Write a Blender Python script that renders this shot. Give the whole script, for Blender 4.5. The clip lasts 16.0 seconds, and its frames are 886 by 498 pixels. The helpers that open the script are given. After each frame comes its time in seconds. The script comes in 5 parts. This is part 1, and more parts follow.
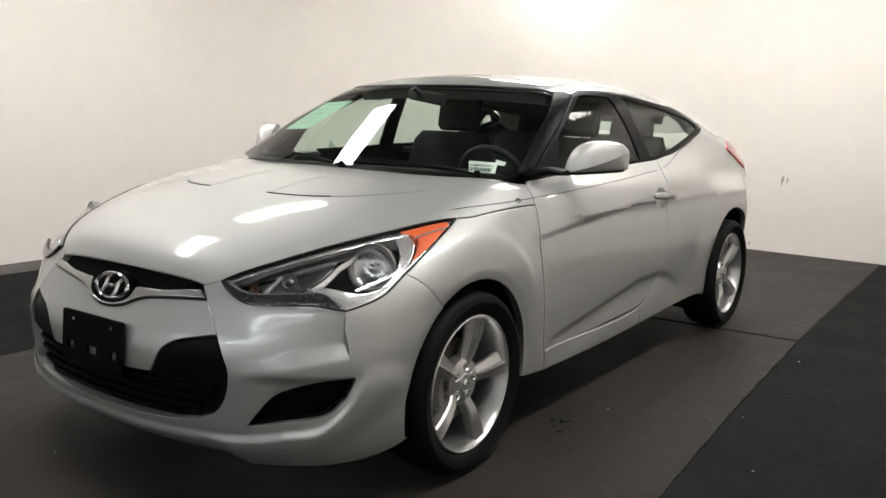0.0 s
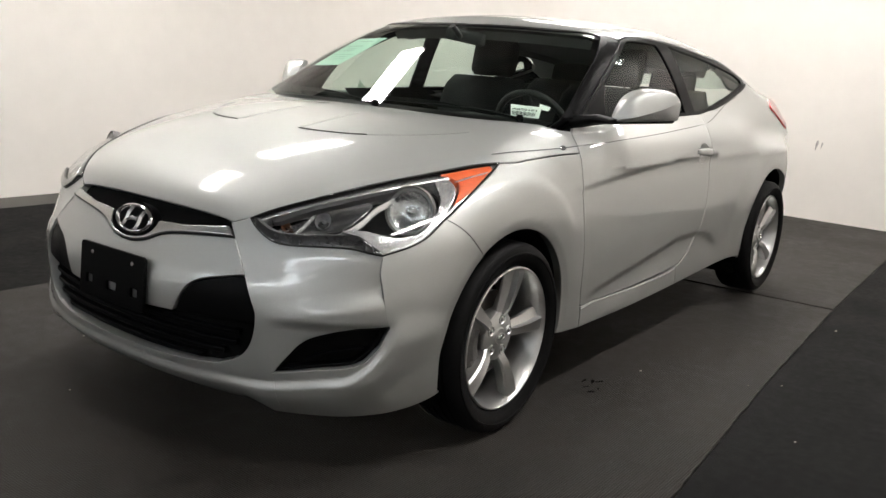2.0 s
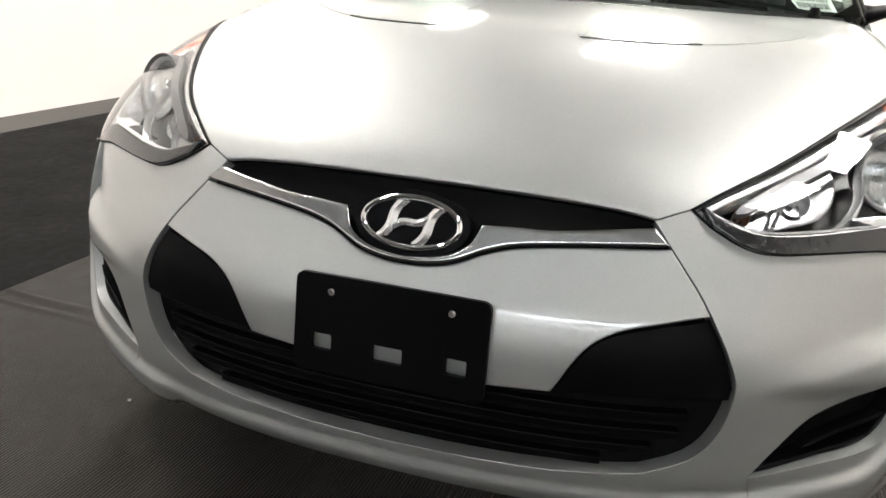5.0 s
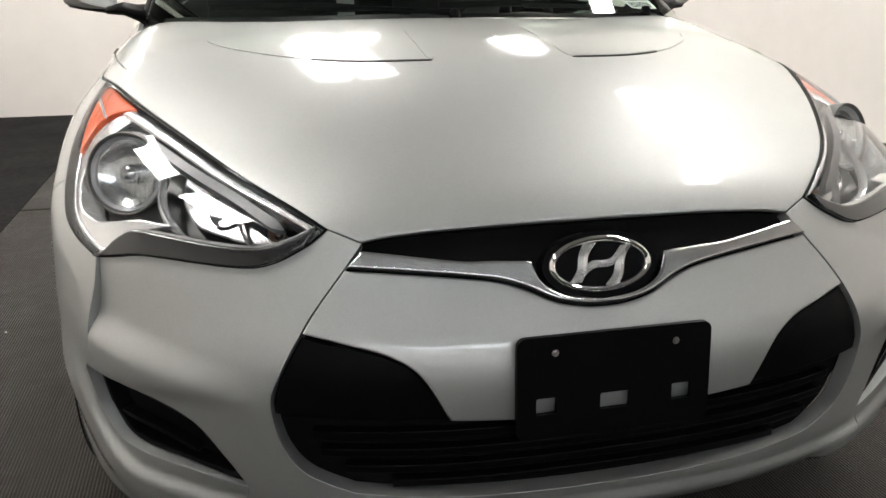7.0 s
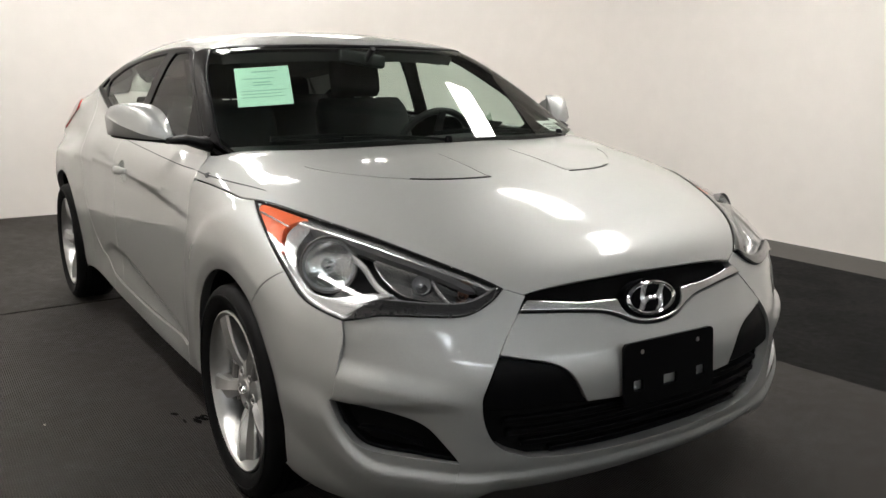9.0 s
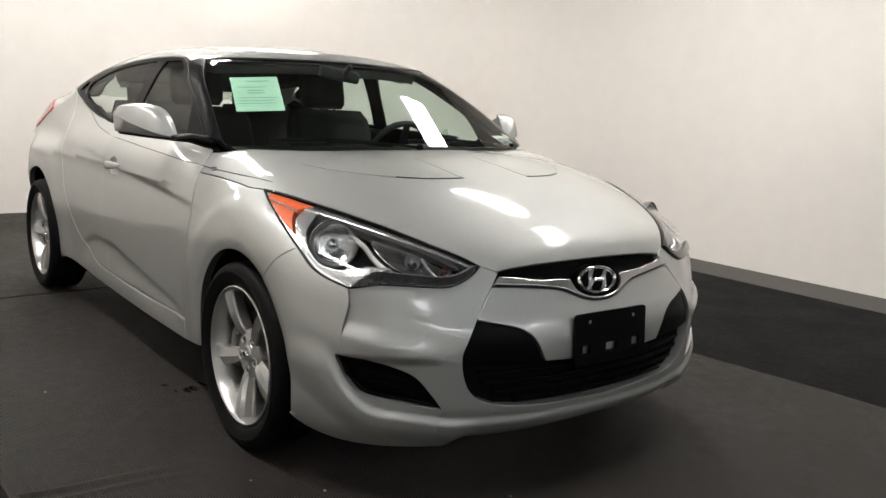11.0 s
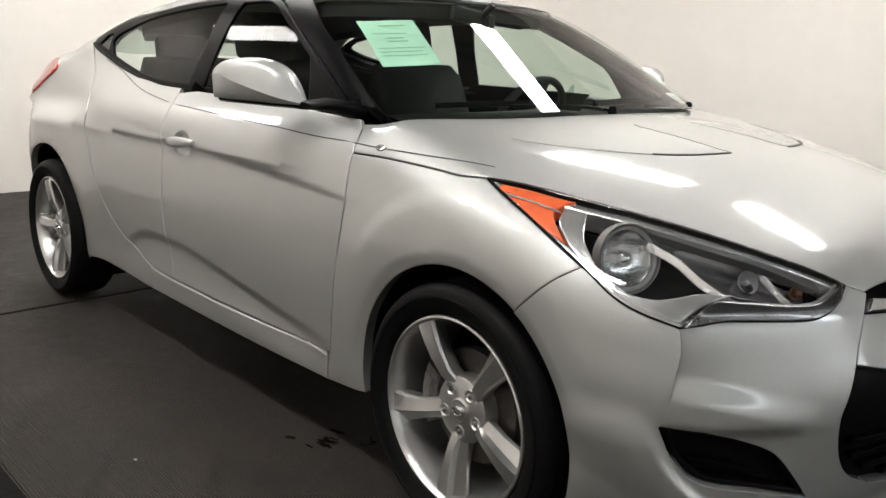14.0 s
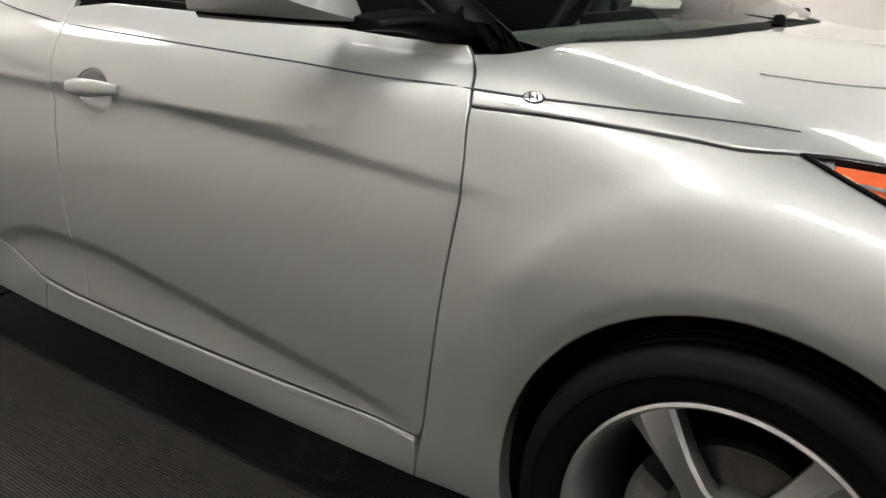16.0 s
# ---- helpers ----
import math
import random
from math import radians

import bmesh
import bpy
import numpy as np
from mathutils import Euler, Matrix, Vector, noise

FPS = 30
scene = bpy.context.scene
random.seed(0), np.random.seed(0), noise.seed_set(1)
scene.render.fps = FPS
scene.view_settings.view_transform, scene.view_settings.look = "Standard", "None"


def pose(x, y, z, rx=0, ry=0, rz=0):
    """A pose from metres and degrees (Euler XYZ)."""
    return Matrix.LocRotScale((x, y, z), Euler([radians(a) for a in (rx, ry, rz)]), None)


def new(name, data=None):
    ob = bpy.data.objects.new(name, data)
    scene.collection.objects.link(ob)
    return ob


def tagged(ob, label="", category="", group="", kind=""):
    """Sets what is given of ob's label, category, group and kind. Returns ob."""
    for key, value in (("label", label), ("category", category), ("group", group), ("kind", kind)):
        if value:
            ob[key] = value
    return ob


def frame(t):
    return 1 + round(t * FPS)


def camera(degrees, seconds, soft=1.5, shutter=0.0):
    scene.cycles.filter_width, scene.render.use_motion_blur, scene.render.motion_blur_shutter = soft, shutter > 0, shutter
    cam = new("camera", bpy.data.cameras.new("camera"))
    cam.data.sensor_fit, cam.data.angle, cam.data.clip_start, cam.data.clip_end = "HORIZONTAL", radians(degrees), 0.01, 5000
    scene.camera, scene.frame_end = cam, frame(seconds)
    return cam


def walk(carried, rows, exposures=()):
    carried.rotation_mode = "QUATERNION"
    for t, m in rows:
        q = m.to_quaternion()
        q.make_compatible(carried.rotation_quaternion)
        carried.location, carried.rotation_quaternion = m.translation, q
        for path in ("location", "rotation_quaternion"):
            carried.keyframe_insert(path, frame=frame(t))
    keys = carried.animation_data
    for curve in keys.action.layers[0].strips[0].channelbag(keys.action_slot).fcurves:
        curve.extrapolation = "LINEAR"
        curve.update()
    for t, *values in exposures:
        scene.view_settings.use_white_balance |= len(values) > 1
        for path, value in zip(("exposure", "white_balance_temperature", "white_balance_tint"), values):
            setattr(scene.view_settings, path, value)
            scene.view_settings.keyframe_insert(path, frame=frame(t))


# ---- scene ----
cam = camera(54.6, 16.0)
walk(cam, [
    (0.0, pose(2.334, 2.392, 1.238, 80.50, -1.68, 125.60)),
    (0.5, pose(2.397, 2.402, 1.258, 79.86, -2.07, 125.40)),
    (1.0, pose(2.427, 2.418, 1.245, 79.60, -2.16, 125.48)),
    (1.5, pose(2.336, 2.374, 1.225, 78.66, -2.75, 126.78)),
    (2.0, pose(2.267, 2.230, 1.180, 77.40, -4.00, 126.68)),
    (2.5, pose(2.218, 2.032, 1.174, 76.50, -4.96, 125.50)),
    (3.0, pose(2.131, 1.782, 1.145, 75.09, -2.71, 124.30)),
    (3.5, pose(1.991, 1.457, 1.096, 72.31, 0.19, 123.01)),
    (4.0, pose(2.010, 1.114, 1.084, 70.37, -2.73, 116.98)),
    (4.5, pose(2.026, 0.808, 1.087, 69.82, -4.22, 111.80)),
    (5.0, pose(1.998, 0.436, 1.024, 72.14, -3.62, 108.33)),
    (7.3, pose(1.956, -0.713, 1.099, 72.32, -0.25, 69.37)),
    (7.5, pose(1.964, -0.831, 1.123, 72.45, -0.57, 65.01)),
    (8.0, pose(2.075, -1.040, 1.152, 74.09, -0.19, 60.48)),
    (8.5, pose(2.192, -1.339, 1.191, 76.37, 0.87, 60.93)),
    (9.0, pose(2.321, -1.621, 1.225, 78.32, -0.00, 57.87)),
    (11.3, pose(2.596, -2.132, 1.195, 79.91, -2.46, 51.68)),
    (11.5, pose(2.588, -2.188, 1.218, 79.39, -1.97, 50.76)),
    (12.0, pose(2.454, -2.175, 1.199, 79.28, -1.67, 50.87)),
    (12.5, pose(2.259, -2.171, 1.202, 78.78, -1.28, 50.61)),
    (13.0, pose(2.027, -2.181, 1.168, 78.40, -1.57, 50.12)),
    (13.5, pose(1.719, -2.188, 1.140, 77.81, -1.86, 49.07)),
    (14.0, pose(1.381, -2.175, 1.142, 77.26, -1.66, 47.97)),
    (14.5, pose(1.089, -2.156, 1.121, 77.10, -2.44, 46.45)),
    (15.0, pose(0.808, -2.150, 1.098, 77.00, -3.90, 43.13)),
    (15.5, pose(0.520, -2.030, 1.090, 75.48, -2.42, 40.22)),
    (16.0, pose(0.276, -1.884, 1.076, 71.99, -1.24, 36.74)),
], exposures=[(0.0, 0.08), (1.5, 0.08), (2.0, 0.22), (2.5, 0.46), (3.0, 0.50), (3.5, 0.57), (4.0, 0.80), (4.5, 0.90), (5.0, 0.94), (7.5, 0.32), (8.5, 0.16), (9.0, 0.06), (11.5, 0.07), (12.5, 0.14), (13.5, 0.08), (14.0, 0.17), (14.5, 0.20), (15.0, 0.12), (16.0, 0.08)])

# ---- world, exposure, lamps ----
world = bpy.data.worlds.new("world")
scene.world = world
world.use_nodes = True
world.node_tree.nodes["Background"].inputs[0].default_value = (0.9, 0.95, 1.0, 1)
world.node_tree.nodes["Background"].inputs[1].default_value = 0.02
scene.view_settings.exposure = 0.0


# ---- materials ----
def material(name, color=(0.5, 0.5, 0.5), rough=0.5, metal=0.0, coat=0.0, spots=0.0, scale=8.0, bump=0.0, bump_scale=200.0, wave=0.0, island=0.0, coat_rough=0.03, spec=0.5):
    """A principled surface with stains at two scales and a fine relief."""
    m = bpy.data.materials.new(name)
    m.use_nodes = True
    n, k = m.node_tree.nodes, m.node_tree.links
    b = n["Principled BSDF"]
    b.inputs["Base Color"].default_value = (*color, 1)
    b.inputs["Roughness"].default_value = rough
    b.inputs["Metallic"].default_value = metal
    b.inputs["Specular IOR Level"].default_value = spec
    b.inputs["Coat Weight"].default_value = coat
    b.inputs["Coat Roughness"].default_value = coat_rough
    tex = n.new("ShaderNodeTexCoord")
    if spots:
        big, small, mix, ramp, rr = n.new("ShaderNodeTexNoise"), n.new("ShaderNodeTexNoise"), n.new("ShaderNodeMath"), n.new("ShaderNodeMapRange"), n.new("ShaderNodeMapRange")
        big.inputs["Scale"].default_value, small.inputs["Scale"].default_value = scale, scale * 9
        big.inputs["Detail"].default_value = small.inputs["Detail"].default_value = 5
        mix.operation = "ADD"
        k.new(tex.outputs["Object"], big.inputs["Vector"])
        k.new(tex.outputs["Object"], small.inputs["Vector"])
        k.new(big.outputs["Fac"], mix.inputs[0])
        k.new(small.outputs["Fac"], mix.inputs[1])
        k.new(mix.outputs[0], ramp.inputs["Value"])
        ramp.inputs["From Min"].default_value, ramp.inputs["From Max"].default_value = 0.7, 1.3
        ramp.inputs["To Min"].default_value, ramp.inputs["To Max"].default_value = 1 - spots, 1 + spots
        hue = n.new("ShaderNodeMixRGB")
        hue.blend_type, hue.inputs[0].default_value, hue.inputs[1].default_value = "MULTIPLY", 1.0, (*color, 1)
        k.new(ramp.outputs[0], hue.inputs[2])
        k.new(hue.outputs[0], b.inputs["Base Color"])
        k.new(mix.outputs[0], rr.inputs["Value"])
        rr.inputs["From Min"].default_value, rr.inputs["From Max"].default_value = 0.7, 1.3
        rr.inputs["To Min"].default_value, rr.inputs["To Max"].default_value = max(rough - 0.25 * spots, 0.02), rough + 0.25 * spots
        k.new(rr.outputs[0], b.inputs["Roughness"])
    if bump:
        fine, bm = n.new("ShaderNodeTexNoise"), n.new("ShaderNodeBump")
        fine.inputs["Scale"].default_value, fine.inputs["Detail"].default_value = bump_scale, 3
        bm.inputs["Strength"].default_value, bm.inputs["Distance"].default_value = bump, 0.002
        k.new(tex.outputs["Object"], fine.inputs["Vector"])
        k.new(fine.outputs["Fac"], bm.inputs["Height"])
        if wave:
            rib, add = n.new("ShaderNodeTexWave"), n.new("ShaderNodeMath")
            rib.bands_direction = "Y"
            rib.inputs["Scale"].default_value, rib.inputs["Distortion"].default_value = wave, 0.0
            add.operation = "MULTIPLY_ADD"
            add.inputs[1].default_value = 2.0
            k.new(tex.outputs["Object"], rib.inputs["Vector"])
            k.new(rib.outputs["Fac"], add.inputs[0])
            k.new(fine.outputs["Fac"], add.inputs[2])
            k.new(add.outputs[0], bm.inputs["Height"])
        k.new(bm.outputs[0], b.inputs["Normal"])
    return m


def glass(name, tint, gloss=1.0, rough=0.0, base=0.05):
    """A thin pane: tinted see-through with a sharp reflection that grows at a glancing angle."""
    m = bpy.data.materials.new(name)
    m.use_nodes = True
    n, k = m.node_tree.nodes, m.node_tree.links
    n.remove(n["Principled BSDF"])
    clear, shine, mix, fres = n.new("ShaderNodeBsdfTransparent"), n.new("ShaderNodeBsdfGlossy"), n.new("ShaderNodeMixShader"), n.new("ShaderNodeLayerWeight")
    clear.inputs[0].default_value = (*tint, 1)
    shine.inputs["Roughness"].default_value = rough
    shine.inputs["Color"].default_value = (gloss, gloss, gloss, 1)
    fres.inputs["Blend"].default_value = 0.5
    power, scaled = n.new("ShaderNodeMath"), n.new("ShaderNodeMath")
    power.operation, scaled.operation = "POWER", "MULTIPLY_ADD"
    power.inputs[1].default_value = 5.0
    scaled.inputs[1].default_value, scaled.inputs[2].default_value = 1.0 - base, base
    k.new(fres.outputs["Facing"], power.inputs[0])
    k.new(power.outputs[0], scaled.inputs[0])
    k.new(scaled.outputs[0], mix.inputs[0])
    k.new(clear.outputs[0], mix.inputs[1])
    k.new(shine.outputs[0], mix.inputs[2])
    k.new(mix.outputs[0], n["Material Output"].inputs[0])
    return m


def glow(name, color, strength):
    m = bpy.data.materials.new(name)
    m.use_nodes = True
    b = m.node_tree.nodes["Principled BSDF"]
    b.inputs["Base Color"].default_value = (0.9, 0.9, 0.9, 1)
    b.inputs["Emission Color"].default_value = (*color, 1)
    b.inputs["Emission Strength"].default_value = strength
    return m


def car_paint(name, color):
    """Silver metallic paint under clear lacquer: fine flakes and a faint orange peel."""
    m = material(name, color, 0.56, 0.87, 1.0, coat_rough=0.09)
    n, k = m.node_tree.nodes, m.node_tree.links
    b = n["Principled BSDF"]
    b.inputs["Coat IOR"].default_value = 1.55
    tex, flake, peel = n.new("ShaderNodeTexCoord"), n.new("ShaderNodeTexVoronoi"), n.new("ShaderNodeTexNoise")
    flake.inputs["Scale"].default_value, peel.inputs["Scale"].default_value = 1400, 1.3
    k.new(tex.outputs["Object"], flake.inputs["Vector"])
    k.new(tex.outputs["Object"], peel.inputs["Vector"])
    r, mul = n.new("ShaderNodeMapRange"), n.new("ShaderNodeMixRGB")
    r.inputs["To Min"].default_value, r.inputs["To Max"].default_value = 0.88, 1.1
    k.new(flake.outputs["Color"], r.inputs["Value"])
    mul.blend_type, mul.inputs[0].default_value, mul.inputs[1].default_value = "MULTIPLY", 1.0, (*color, 1)
    k.new(r.outputs[0], mul.inputs[2])
    k.new(mul.outputs[0], b.inputs["Base Color"])
    rr = n.new("ShaderNodeMapRange")
    rr.inputs["To Min"].default_value, rr.inputs["To Max"].default_value = 0.53, 0.59
    k.new(peel.outputs["Fac"], rr.inputs["Value"])
    k.new(rr.outputs[0], b.inputs["Roughness"])
    return m


PAINT = car_paint("silver_paint", (0.452, 0.460, 0.447))
GAP = material("gap_black", (0.005, 0.005, 0.005), 0.8, spec=0.05, spots=0.2)
PLASTIC = material("black_plastic", (0.0028, 0.0028, 0.0031), 0.42, spec=0.06, spots=0.15, scale=12, bump=0.15, bump_scale=900)
GLOSS = material("black_gloss", (0.0028, 0.0028, 0.0032), 0.32, spec=0.025)
CHROME = material("chrome", (0.82, 0.82, 0.82), 0.06, 1.0, spots=0.04, scale=5)
SATIN = material("satin_chrome", (0.52, 0.52, 0.515), 0.26, 1.0, spots=0.05)
ALLOY = material("wheel_alloy", (0.50, 0.50, 0.492), 0.33, 0.90, spots=0.05, scale=14)
RUBBER = material("tyre_rubber", (0.0042, 0.0042, 0.0044), 0.6, spec=0.09, spots=0.25, scale=9, bump=0.2, bump_scale=300)
STEEL = material("brake_steel", (0.32, 0.30, 0.28), 0.38, 0.9, spots=0.25, scale=20)
IRON = material("cast_iron", (0.16, 0.155, 0.15), 0.55, 0.6, spots=0.3, scale=25)
SCREEN = glass("windscreen_glass", (0.82, 0.91, 0.86), base=0.042)
SIDE_GLASS = glass("side_glass", (0.80, 0.88, 0.83), gloss=0.35, base=0.035)
LENS = glass("lamp_lens", (0.95, 0.955, 0.96), base=0.05)
CLEAR = glass("inner_lens", (0.94, 0.95, 0.95), rough=0.05, base=0.025)
AMBER = material("amber_reflector", (0.85, 0.155, 0.05), 0.35, spots=0.12, scale=40, bump=0.5, bump_scale=160)
RED = material("tail_lamp_red", (0.55, 0.035, 0.03), 0.18, coat=1.0, spots=0.1)
LAMP_SILVER = material("lamp_silver", (0.82, 0.82, 0.82), 0.24, 0.80, spots=0.06, scale=16)
CABIN = material("cabin_trim", (0.006, 0.006, 0.0064), 0.62, spots=0.2, scale=10, bump=0.3, bump_scale=500)
CLOTH = material("seat_cloth", (0.007, 0.007, 0.0077), 0.9, spots=0.3, scale=14, bump=0.2, bump_scale=700)
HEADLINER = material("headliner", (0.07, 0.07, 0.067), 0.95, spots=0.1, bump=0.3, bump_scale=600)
WALL = material("wall_paint", (0.815, 0.775, 0.733), 0.62, spots=0.025, scale=0.7, bump=0.12, bump_scale=140)
CEIL = material("ceiling_paint", (0.17, 0.168, 0.163), 0.8, spots=0.15, scale=1.2, bump=0.2, bump_scale=60)
CONCRETE = material("painted_concrete", (0.075, 0.07, 0.064), 0.6, spots=0.28, scale=2.2, bump=0.3, bump_scale=120, spec=0.25)
MAT_GREY = material("grey_rubber", (0.0240, 0.0211, 0.0187), 0.55, spots=0.5, scale=1.7, bump=0.55, bump_scale=150, wave=40, spec=0.14)
MAT_BLACK = material("black_rubber", (0.0028, 0.0027, 0.0030), 0.6, spots=0.30, scale=3.0, bump=0.3, bump_scale=260, spec=0.045)
DISC = material("brake_disc_steel", (0.10, 0.092, 0.085), 0.45, 0.8, spots=0.25, scale=20)
SCUFF = material("tyre_scuff", (0.003, 0.003, 0.003), 0.9, spots=0.5, scale=30, spec=0.02)
TUBE = glow("fluorescent_diffuser", (1.0, 0.970, 0.925), 38.0)
FILL_COOL = glow("cool_front_fill", (0.88, 0.94, 1.0), 17.0)
# rear and central tubes glow less, set to balance the room's brightness
TUBE_REAR = glow("rear_diffuser", (1.0, 0.970, 0.925), 27.0)
TUBE_DIM = glow("central_diffuser", (1.0, 0.970, 0.925), 19.0)
ENAMEL = material("white_enamel", (0.82, 0.82, 0.80), 0.35, spots=0.05)
GIRDER = material("painted_girder", (0.07, 0.07, 0.068), 0.6, spots=0.2, scale=6)
PAPER = material("green_paper", (0.55, 0.80, 0.66), 0.8, spots=0.05, scale=6)
WHITE = material("white_paper", (0.82, 0.82, 0.80), 0.7, spots=0.05, scale=20)
INK = material("ink", (0.03, 0.03, 0.035), 0.7)
INK_SOFT = material("soft_ink", (0.30, 0.50, 0.40), 0.8)


# ---- mesh tools ----
def put(name, mesh, mat, parent=None, label=""):
    mesh.materials.append(mat)
    ob = new(name, mesh)
    if parent:
        ob.parent = parent
    return tagged(ob, label)


def part(name, bm, mat, parent=None, label="", smooth=None):
    """Links a bmesh as one mesh object; smooth: faces meeting flatter than that many degrees shade as one."""
    bmesh.ops.recalc_face_normals(bm, faces=bm.faces)
    mesh = bpy.data.meshes.new(name)
    bm.to_mesh(mesh)
    bm.free()
    if smooth:
        for q in mesh.polygons:
            q.use_smooth = True
        mesh.set_sharp_from_angle(angle=radians(smooth))
    return put(name, mesh, mat, parent, label)


def box(bm, x0, x1, y0, y1, z0, z1, bevel=0.0, segments=2, m=None):
    r = bmesh.ops.create_cube(bm, size=1, matrix=Matrix.LocRotScale(((x0 + x1) / 2, (y0 + y1) / 2, (z0 + z1) / 2), None, (x1 - x0, y1 - y0, z1 - z0)))
    vs = r["verts"]
    if bevel:
        es = list({e for v in vs for e in v.link_edges})
        b = bmesh.ops.bevel(bm, geom=es, offset=bevel, segments=segments, affect="EDGES", profile=0.6)
        vs = list({v for f in b["faces"] for v in f.verts} | {v for v in vs if v.is_valid})
    if m is not None:
        bmesh.ops.transform(bm, matrix=m, verts=[v for v in vs if v.is_valid])
    return vs


def rod(bm, a, b, r, sides=10, r2=None, cap=True):
    a, b = Vector(a), Vector(b)
    d = b - a
    m = Matrix.Translation((a + b) / 2) @ d.to_track_quat("Z", "Y").to_matrix().to_4x4()
    return bmesh.ops.create_cone(bm, cap_ends=cap, segments=sides, radius1=r, radius2=r if r2 is None else r2, depth=d.length, matrix=m)["verts"]


def lathe(bm, profile, steps=64, m=None):
    """Turns a profile of (radius, y) round the y axis."""
    rings = []
    for i in range(steps):
        c, s = math.cos(2 * math.pi * i / steps), math.sin(2 * math.pi * i / steps)
        rings.append([bm.verts.new((r * c, y, r * s)) for r, y in profile])
    for i in range(steps):
        a, b = rings[i], rings[(i + 1) % steps]
        for j in range(len(profile) - 1):
            bm.faces.new((a[j], a[j + 1], b[j + 1], b[j]))
    if m is not None:
        bmesh.ops.transform(bm, matrix=m, verts=[v for r in rings for v in r])


def skin(bm, sections, closed=True, caps=True):
    """Faces between like sections, each a row of places."""
    rows = [[bm.verts.new(p) for p in s] for s in sections]
    n = len(rows[0])
    for a, b in zip(rows, rows[1:]):
        for i in range(n if closed else n - 1):
            j = (i + 1) % n
            bm.faces.new((a[i], a[j], b[j], b[i]))
    if caps and closed:
        bm.faces.new(rows[0])
        bm.faces.new(rows[-1][::-1])
    return rows


def spline(pts, n=8):
    """A smooth line through points (Catmull-Rom)."""
    p = np.array(pts, float)
    if len(p) < 3:
        return [p[0] + (p[-1] - p[0]) * i / n for i in range(n + 1)]
    q = np.vstack([2 * p[0] - p[1], p, 2 * p[-1] - p[-2]])
    out = []
    for i in range(1, len(q) - 2):
        for j in range(n):
            t = j / n
            out.append(0.5 * (2 * q[i] + (q[i + 1] - q[i - 1]) * t + (2 * q[i - 1] - 5 * q[i] + 4 * q[i + 1] - q[i + 2]) * t * t + (3 * q[i] - q[i - 1] - 3 * q[i + 1] + q[i + 2]) * t ** 3))
    return out + [p[-1]]


# ---- car surface: front axle at x = 0, nose to +x, left side +y ----
WHEELBASE, TYRE_R, TRACK = 2.68, 0.315, 0.775


def curve(xs, ys):
    """A smooth curve through a few design stations (natural cubic spline, straight beyond its ends)."""
    xs, ys = np.array(xs, float), np.array(ys, float)
    n, h = len(xs), np.diff(xs)
    a, r = np.eye(n), np.zeros(n)
    for i in range(1, n - 1):
        a[i, i - 1], a[i, i], a[i, i + 1] = h[i - 1], 2 * (h[i - 1] + h[i]), h[i]
        r[i] = 6 * ((ys[i + 1] - ys[i]) / h[i] - (ys[i] - ys[i - 1]) / h[i - 1])
    m = np.linalg.solve(a, r)
    s0 = (ys[1] - ys[0]) / h[0] - h[0] * m[1] / 6
    s1 = (ys[-1] - ys[-2]) / h[-1] + h[-1] * m[-2] / 6

    def at(x):
        x = np.asarray(x, float)
        c = np.clip(x, xs[0], xs[-1])
        i = np.clip(np.searchsorted(xs, c) - 1, 0, n - 2)
        u, v, k = xs[i + 1] - c, c - xs[i], h[i]
        y = (m[i] * u ** 3 + m[i + 1] * v ** 3) / (6 * k) + (ys[i] / k - m[i] * k / 6) * u + (ys[i + 1] / k - m[i + 1] * k / 6) * v
        return y + np.minimum(x - xs[0], 0) * s0 + np.maximum(x - xs[-1], 0) * s1
    return at


def smax(a, b, k):
    h = np.maximum(k - np.abs(a - b), 0) / k
    return np.maximum(a, b) + h * h * k / 4


def step(a, b, v):
    t = np.clip((v - a) / (b - a), 0, 1)
    return t * t * (3 - 2 * t)


side_z = curve([0.15, 0.22, 0.34, 0.50, 0.64, 0.76, 0.86, 0.93, 0.99, 1.08], [0.835, 0.858, 0.864, 0.874, 0.876, 0.866, 0.842, 0.812, 0.768, 0.66])
hood_x = curve([-0.6, -0.2, 0.2, 0.45, 0.62, 0.72, 0.80], [0.990, 0.978, 0.930, 0.870, 0.800, 0.742, 0.66])
nose_z = curve([0.12, 0.17, 0.21, 0.25, 0.32, 0.44, 0.52, 0.60, 0.68, 0.76, 0.86], [0.655, 0.728, 0.780, 0.811, 0.825, 0.834, 0.828, 0.786, 0.752, 0.72, 0.64])
roof_x = curve([-3.40, -3.15, -2.90, -2.60, -2.20, -1.75, -1.35, -1.0, -0.7], [0.97, 1.10, 1.19, 1.282, 1.362, 1.403, 1.398, 1.367, 1.31])


